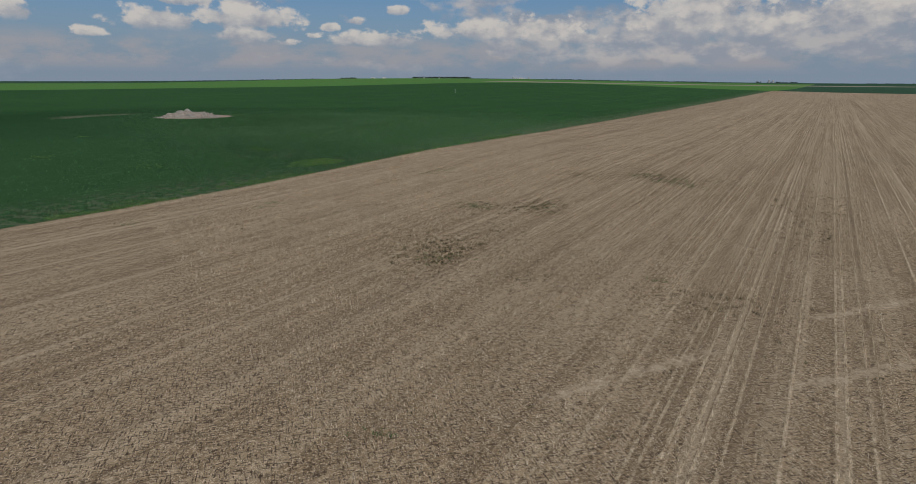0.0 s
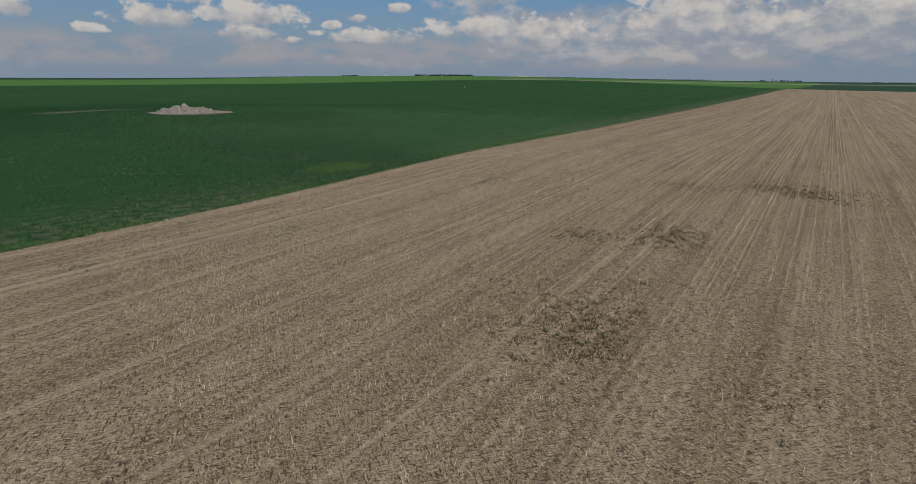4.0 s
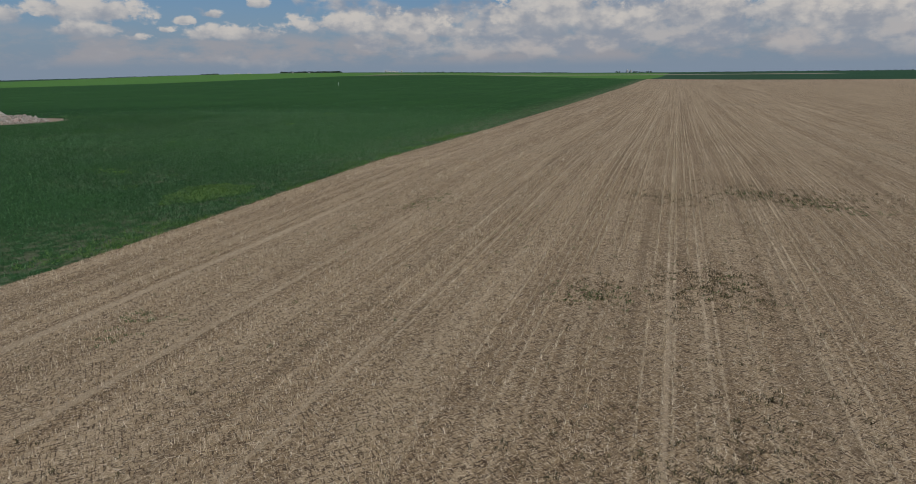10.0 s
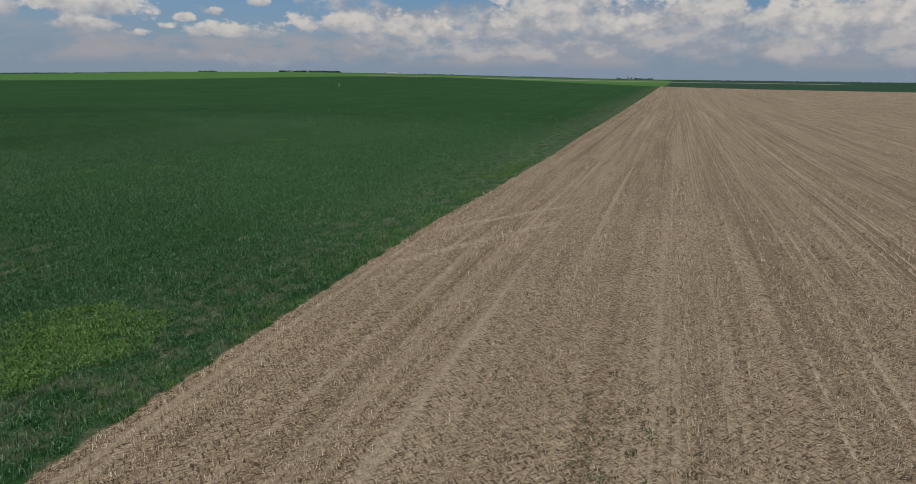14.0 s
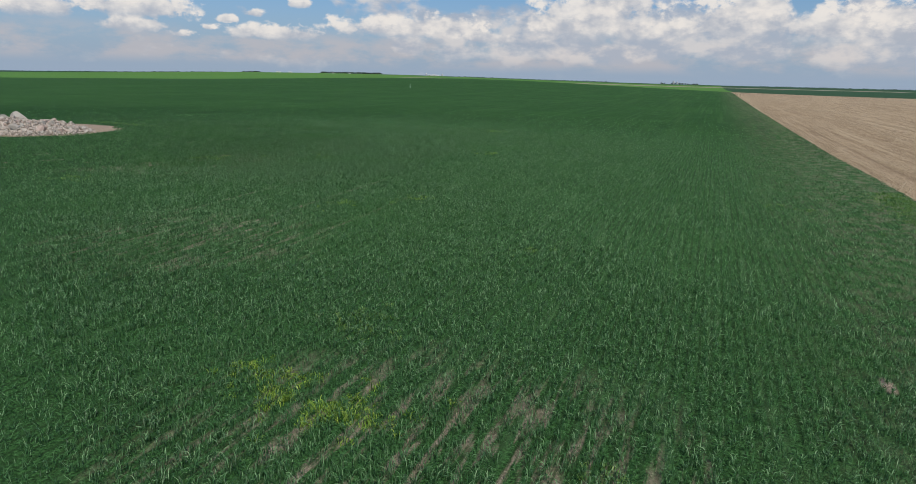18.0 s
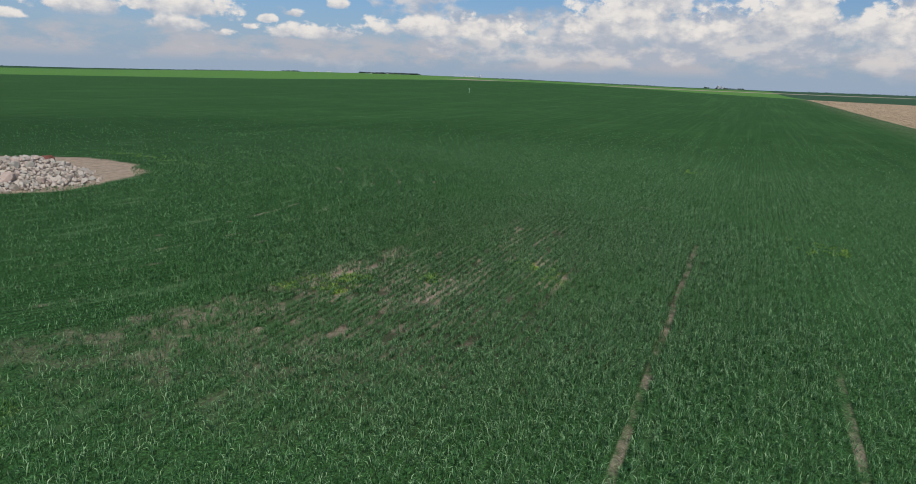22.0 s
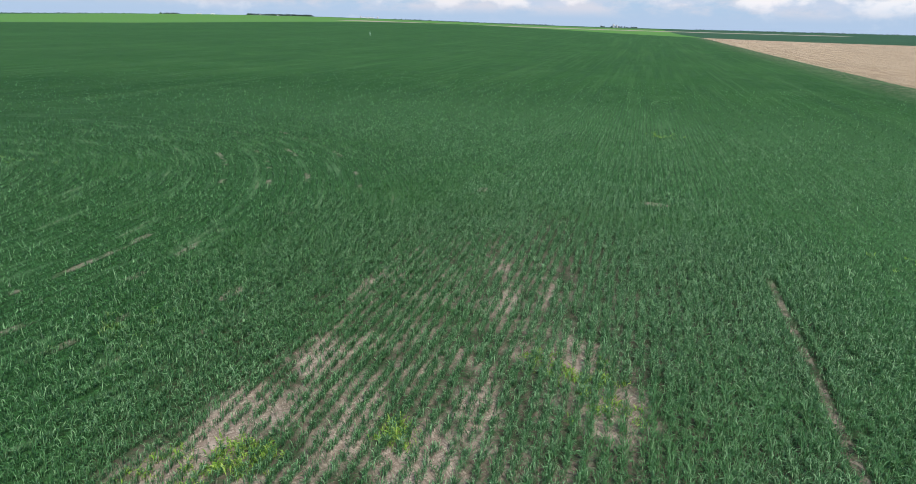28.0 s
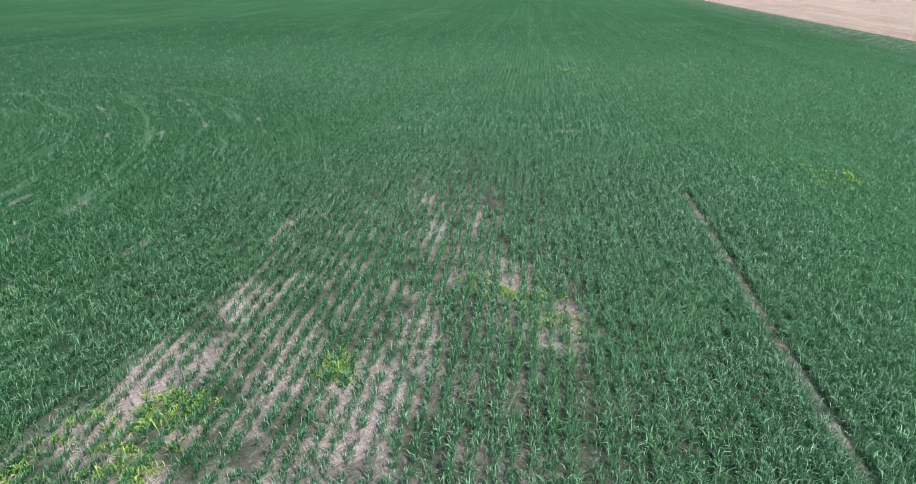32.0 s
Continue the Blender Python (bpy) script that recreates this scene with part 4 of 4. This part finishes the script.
        sets.append(blades(x, y, lie(x, y), RNG.uniform(0.06, 0.16, len(x)), RNG.uniform(0.02, 0.045, len(x)), RNG.uniform(0.3, 1.0, len(x)), RNG.uniform(0.4, 1.0, len(x))))
    co, tri = gather(sets)
    m = leaf_material("stubble_weed", (0.05, 0.07, 0.025), (0.085, 0.12, 0.04), (0.14, 0.18, 0.07))
    tagged(raw("low_weeds", co, tri, m), "low dull green weeds sprouting between stubble rows", "weeds", kind="stuff")


crop()
weed_patches()
stubble()

# ---- the stone heap ----
def part(name, me, parent, place=None, label=""):
    ob = new(name, me)
    ob.parent = parent
    if place is not None:
        ob.matrix_basis = place
    if label:
        ob["label"] = label
    return ob


def stone_material(name, a, b_, c_, spots):
    m, n, b = mat(name)
    rnd = n.node("ShaderNodeObjectInfo").outputs["Random"]
    co = n.node("ShaderNodeTexCoord").outputs["Object"]
    c = n.mix(n.step(rnd, 0.0, 0.5), a, b_)
    c = n.mix(n.step(rnd, 0.5, 1.0), c, c_)
    c = n.mix(n.step(n.noise(co, 3.0, 5, 0.6), 0.45, 0.7, 0.0, 0.6), c, spots)
    c = n.mix(n.step(n.noise(co, 26.0, 3, 0.6), 0.5, 0.75, 0.0, 0.5), c, (0.16, 0.145, 0.13))
    n.put(b.inputs["Base Color"], c)
    b.inputs["Roughness"].default_value = 0.85
    bump(n, b, n.noise(co, 9.0, 6, 0.65), 0.6, 0.05)
    return m


def stone_mesh(name, seed, material, squash=(1, 0.8, 0.62), cuts=5, level=2):
    """A field stone: a ball cut flat by a few random planes and roughened."""
    r = random.Random(seed)
    bm = bmesh.new()
    bmesh.ops.create_icosphere(bm, subdivisions=level, radius=0.5)
    planes = []
    for _ in range(cuts):
        d = Vector((r.uniform(-1, 1), r.uniform(-1, 1), r.uniform(-1, 1))).normalized()
        planes.append((d, r.uniform(0.20, 0.36)))
    for v in bm.verts:
        for d, k in planes:
            over = v.co.dot(d) - k
            if over > 0:
                v.co -= d * over
        v.co *= 1 + 0.10 * (noise.noise(v.co * 3.1 + Vector((seed, 0, 0))))
        v.co = Vector((v.co.x * squash[0], v.co.y * squash[1], v.co.z * squash[2]))
    me = bpy.data.meshes.new(name)
    bm.to_mesh(me)
    bm.free()
    me.materials.append(material)
    return me


def stone_heap():
    r = random.Random(21)
    pale = stone_material("field_stone", (0.26, 0.225, 0.19), (0.40, 0.36, 0.31), (0.36, 0.275, 0.235), (0.50, 0.46, 0.41))
    grey = stone_material("grey_stone", (0.24, 0.225, 0.195), (0.33, 0.31, 0.27), (0.28, 0.26, 0.23), (0.40, 0.38, 0.33))
    shapes = [stone_mesh("stone", k, pale if k % 3 else grey, (1, r.uniform(0.7, 0.95), r.uniform(0.55, 0.85)), r.randint(7, 11)) for k in range(9)]
    small = [stone_mesh("stone", 40 + k, pale, (1, 0.85, 0.7), 7, 1) for k in range(4)]
    cx, cy = HEAP
    base = float(lie(np.array(cx), np.array(cy)))
    heap = tagged(new("stone_heap"), "heap of pale grey and pinkish field stones on bare earth", "stone heap")
    heap.location = (cx, cy, base)

    def crown(x, y):
        """Height of the heap over its base."""
        a = math.hypot(x / 9.6, y / 5.6)
        return max(0.0, 1.55 * (1 - a ** 1.7)) * (0.8 + 0.35 * noise.noise(Vector((x * 0.3, y * 0.3, 2.0)))) if a < 1 else 0.0

    placed = 0
    while placed < 300:
        a, q = r.uniform(0, 6.283), math.sqrt(r.random())
        x, y = math.cos(a) * q * 9.5, math.sin(a) * q * 5.5
        s = r.choice((0.42, 0.48, 0.52, 0.58, 0.64, 0.72, 0.95))
        z = crown(x, y)
        m = Matrix.LocRotScale((x, y, z + s * 0.12), Euler((r.uniform(-1.2, 1.2), r.uniform(-1.2, 1.2), r.uniform(0, 6.28))), (s, s, s))
        part("stone", r.choice(shapes), heap, m)
        placed += 1
    # the small stones that fill the heap
    cos, tris, base_n = [], [], 0
    for k in range(1500):
        a, q = r.uniform(0, 6.283), r.random() ** 0.55
        x, y = math.cos(a) * q * 10.0, math.sin(a) * q * 6.0
        s = r.uniform(0.2, 0.5)
        me = r.choice(small)
        m = Matrix.LocRotScale((x, y, crown(x, y) + s * 0.05), Euler((r.uniform(-3, 3), r.uniform(-3, 3), r.uniform(0, 6.28))), (s, s, s))
        co = np.array([m @ v.co for v in me.vertices])
        cos.append(co)
        tris.append(np.array([p.vertices[:] for p in me.polygons]) + base_n)
        base_n += len(co)
    fill = raw("rubble", np.concatenate(cos), np.concatenate(tris), rubble_material())
    fill.parent = heap
    tagged(fill, "small broken stones filling the heap", kind="stuff")
    # the core of earth and stone that carries them
    gx, gy = np.meshgrid(np.linspace(-9.6, 9.6, 43), np.linspace(-5.7, 5.7, 27))
    gz = np.array([crown(a, b) for a, b in zip(gx.ravel(), gy.ravel())]) - 0.12
    w = 43
    i = (np.arange(26)[:, None] * w + np.arange(42)[None]).ravel()
    core = raw("core", np.stack([gx.ravel(), gy.ravel(), gz], 1), np.concatenate([np.stack([i, i + 1, i + w + 1], 1), np.stack([i, i + w + 1, i + w], 1)]), rubble_material())
    core.parent = heap
    core["label"] = "packed earth and gravel under the stones"
    # great boulders on and beside it
    for x, y, z, sx, sy, sz, rot, seed, mt, lab in ((-4.4, 2.2, 1.3, 2.7, 2.0, 1.5, 0.4, 91, grey, "large pale grey boulder resting on the stone heap"),
                                                   (-7.2, 1.8, 0.95, 3.0, 2.0, 1.3, 0.1, 92, grey, "broad flat grey boulder lying on the stone heap"),
                                                   (3.6, -3.4, 0.62, 1.6, 1.3, 1.1, 1.0, 93, grey, "squat grey boulder at the foot of the stone heap"),
                                                   (6.2, -2.2, 0.55, 1.4, 1.0, 0.9, 2.0, 94, pale, "pale boulder at the edge of the stone heap"),
                                                   (-6.0, -2.6, 0.62, 1.5, 1.2, 1.0, 2.6, 95, pale, "pale boulder at the edge of the stone heap")):
        ob = new("boulder", stone_mesh("boulder", seed, mt, (sx, sy, sz), 6, 3))
        ob.matrix_basis = pose(cx + x, cy + y, base + z, 8, -6, math.degrees(rot))
        tagged(ob, lab, "boulder", "boulders on the stone heap")
    # a rusty steel box half sunk in the earth behind the stones
    m, n, b = mat("rust")
    co = n.node("ShaderNodeTexCoord").outputs["Object"]
    c = n.mix(n.step(n.noise(co, 2.4, 6, 0.65), 0.35, 0.7), (0.13, 0.045, 0.03), (0.23, 0.085, 0.05))
    n.put(b.inputs["Base Color"], n.mix(n.step(n.noise(co, 14, 3, 0.6), 0.55, 0.75, 0, 0.6), c, (0.09, 0.035, 0.028)))
    b.inputs["Roughness"].default_value = 0.75
    bm = bmesh.new()
    bmesh.ops.create_cube(bm, size=1)
    for v in bm.verts:
        v.co = Vector((v.co.x * 2.3 * (0.92 if v.co.z > 0 else 1), v.co.y * 1.1, v.co.z * 0.8))
    bmesh.ops.bevel(bm, geom=bm.edges[:], offset=0.13, segments=3, affect="EDGES")
    me = bpy.data.meshes.new("rusty_box")
    bm.to_mesh(me)
    bm.free()
    me.materials.append(m)
    ob = new("rusty_steel_box", me)
    ob.matrix_basis = pose(RUST[0], RUST[1], float(lie(np.array(RUST[0]), np.array(RUST[1]))) + 0.22, 3, 5, -38)
    tagged(ob, "rust-red steel box lying tilted behind the stones", "scrap metal")
    bm = bmesh.new()
    for y0 in (-0.3, 0.3):
        bmesh.ops.create_cube(bm, size=1, matrix=Matrix.Translation((0, y0, 0.43)) @ Matrix.Diagonal((1.7, 0.05, 0.05, 1)))
    me = bpy.data.meshes.new("rib")
    bm.to_mesh(me)
    bm.free()
    me.materials.append(m)
    part("rib", me, ob)


def rubble_material():
    m, n, b = mat("rubble")
    geo = n.node("ShaderNodeNewGeometry")
    c = n.mix(n.step(geo.outputs["Random Per Island"], 0.0, 1.0), (0.20, 0.17, 0.14), (0.42, 0.375, 0.325))
    c = n.mix(n.step(n.noise(geo.outputs["Position"], 5, 5, 0.6), 0.45, 0.7, 0, 0.5), c, (0.45, 0.355, 0.30))
    n.put(b.inputs["Base Color"], c)
    b.inputs["Roughness"].default_value = 0.9
    return m


HEAP, RUST = (-94.6, 142.8), (-95.9, 148.0)
stone_heap()


# ---- things far off ----
def on_ground(x, y):
    return float(lie(np.array(float(x)), np.array(float(y))))


def plain(name, colour, rough=0.7, vary=0.15):
    m, n, b = mat(name)
    co = n.node("ShaderNodeTexCoord").outputs["Object"]
    n.put(b.inputs["Base Color"], n.mix(n.step(n.noise(co, 1.3, 5, 0.6), 0.35, 0.7), colour, tuple(k * (1 - vary) for k in colour)))
    b.inputs["Roughness"].default_value = rough
    return m


def box(bm, lo, hi):
    c, s = [(a + b) / 2 for a, b in zip(lo, hi)], [b - a for a, b in zip(lo, hi)]
    bmesh.ops.create_cube(bm, size=1, matrix=Matrix.Translation(c) @ Matrix.Diagonal((*s, 1)))


def mesh_of(bm, name, material):
    me = bpy.data.meshes.new(name)
    bm.to_mesh(me)
    bm.free()
    me.materials.append(material)
    return me


WHITE, GREY_ROOF, DARK = plain("white_paint", (0.78, 0.78, 0.76)), plain("sheet_roof", (0.42, 0.43, 0.44), 0.45), plain("dark_opening", (0.05, 0.05, 0.055))


def barn(x, y, w, d, h, turn, label, roof_mat=None, wall_mat=None):
    ob = tagged(new("farm_building"), label, "farm building", "far farm buildings")
    ob.matrix_basis = pose(x, y, on_ground(x, y) - 0.3, 0, 0, turn)
    bm = bmesh.new()
    box(bm, (-w / 2, -d / 2, 0), (w / 2, d / 2, h))
    part("wall", mesh_of(bm, "wall", wall_mat or WHITE), ob)
    bm = bmesh.new()
    e = 0.4
    pts = [(-w / 2 - e, -d / 2 - e, h), (-w / 2 - e, 0, h + d * 0.28), (-w / 2 - e, d / 2 + e, h), (w / 2 + e, -d / 2 - e, h), (w / 2 + e, 0, h + d * 0.28), (w / 2 + e, d / 2 + e, h)]
    v = [bm.verts.new(p) for p in pts]
    for f in ((0, 1, 2), (3, 5, 4), (0, 3, 4, 1), (1, 4, 5, 2), (0, 2, 5, 3)):
        bm.faces.new([v[i] for i in f])
    part("roof", mesh_of(bm, "roof", roof_mat or GREY_ROOF), ob)
    bm = bmesh.new()
    box(bm, (-w * 0.12, -d / 2 - 0.08, 0), (w * 0.12, -d / 2 + 0.1, h * 0.75))
    part("door", mesh_of(bm, "door", DARK), ob)


def bin_(x, y, rad, h):
    ob = tagged(new("grain_bin"), "round galvanised steel grain bin with a conical roof", "grain bin", "far grain bins")
    ob.location = (x, y, on_ground(x, y) - 0.3)
    bm = bmesh.new()
    bmesh.ops.create_cone(bm, cap_ends=True, segments=20, radius1=rad, radius2=rad, depth=h, matrix=Matrix.Translation((0, 0, h / 2)))
    part("wall", mesh_of(bm, "wall", GREY_ROOF), ob)
    bm = bmesh.new()
    bmesh.ops.create_cone(bm, cap_ends=True, segments=20, radius1=rad * 1.04, radius2=rad * 0.15, depth=rad * 0.6, matrix=Matrix.Translation((0, 0, h + rad * 0.3)))
    part("roof", mesh_of(bm, "roof", GREY_ROOF), ob)


def polar(az, r):
    return 0.0 + r * math.sin(radians(az)), 80.0 + r * math.cos(radians(az))


def woods():
    """Far shelter belts: trunks and lumpy crowns of many leaf clumps."""
    rng = np.random.default_rng(5)
    sets = []
    belts = [(-34.0, -28.8, 3550, 8.0, 130), (-40.5, -39.0, 3700, 6.0, 30), (-22.0, -19.0, 3800, 4.5, 40), (-4.6, -1.6, 3700, 6.0, 40), (-13.0, -8.5, 3900, 4.0, 60), (3.0, 26.0, 3950, 3.6, 260), (-62.0, -42.0, 3950, 3.6, 240), (-19.0, -13.0, 3950, 3.5, 70), (-78.0, -62.0, 3950, 3.6, 120)]
    for a0, a1, r, h, n in belts:
        for _ in range(n):
            x, y = polar(rng.uniform(a0, a1), r + rng.uniform(-60, 60))
            z, t = on_ground(x, y), h * rng.uniform(0.55, 1.15)
            k = 46
            u = rng.normal(size=(k, 3))
            u /= np.linalg.norm(u, axis=1)[:, None]
            u *= rng.uniform(0.5, 1.0, (k, 1)) ** 0.4
            c = np.array([x, y, z + t * 0.56]) + u * np.array([t * 0.55, t * 0.55, t * 0.45])
            s = t * 0.17
            d1, d2 = rng.normal(size=(k, 3)) * s, rng.normal(size=(k, 3)) * s
            co = np.stack([c + d1, c - d1 * 0.6 + d2, c - d2], 1).reshape(-1, 3)
            sets.append((co, np.arange(3 * k).reshape(-1, 3)))
            w = t * 0.04
            tr = np.array([[x - w, y, z - 0.5], [x + w, y, z - 0.5], [x, y, z + t * 0.7]])
            sets.append((tr, np.array([[0, 1, 2]])))
    co, tri = gather(sets)
    m = leaf_material("far_leaf", (0.025, 0.045, 0.025), (0.035, 0.06, 0.035), (0.055, 0.08, 0.05), through=0.1)
    tagged(raw("far_woods", co, tri, m), "thin dark green shelter belts along the far horizon", "woods", kind="stuff")


woods()
for az, r, w, d, h, turn, lab in ((-24.6, 3300, 26, 14, 6, 10, "white farm shed with a grey roof beyond the crop"), (-23.9, 3320, 18, 12, 7, 70, "white farm house with a grey roof beyond the crop"),
                                  (-24.2, 3350, 34, 16, 7, 20, "long white machine shed beyond the crop"), (-33.0, 3440, 16, 10, 5, 30, "white shed in front of dark trees"),
                                  (-31.6, 3440, 14, 10, 5, 60, "white shed in front of dark trees"), (-37.6, 3600, 40, 18, 6, 5, "long pale barn on the horizon"), (-36.6, 3600, 30, 16, 6, 15, "pale barn on the horizon")):
    barn(*polar(az, r), w * 0.6, d * 0.6, h * 0.6, turn, lab)
for az, r, rad, h in ((-3.6, 3400, 5, 14), (-3.3, 3400, 5, 11), (-23.5, 3330, 4, 9), (-24.9, 3330, 4, 9)):
    bin_(*polar(az, r), rad, h)


def marker_post(x, y):
    ob = tagged(new("marker_post"), "small white marker post standing in the crop", "marker post")
    ob.location = (x, y, on_ground(x, y))
    bm = bmesh.new()
    bmesh.ops.create_cone(bm, cap_ends=True, segments=12, radius1=0.09, radius2=0.08, depth=2.2, matrix=Matrix.Translation((0, 0, 1.0)))
    part("pole", mesh_of(bm, "pole", WHITE), ob)
    bm = bmesh.new()
    bmesh.ops.create_cone(bm, cap_ends=True, segments=12, radius1=0.13, radius2=0.03, depth=0.25, matrix=Matrix.Translation((0, 0, 2.25)))
    part("cap", mesh_of(bm, "cap", WHITE), ob, None, "white pointed cap")


marker_post(-187.5, 441.0)
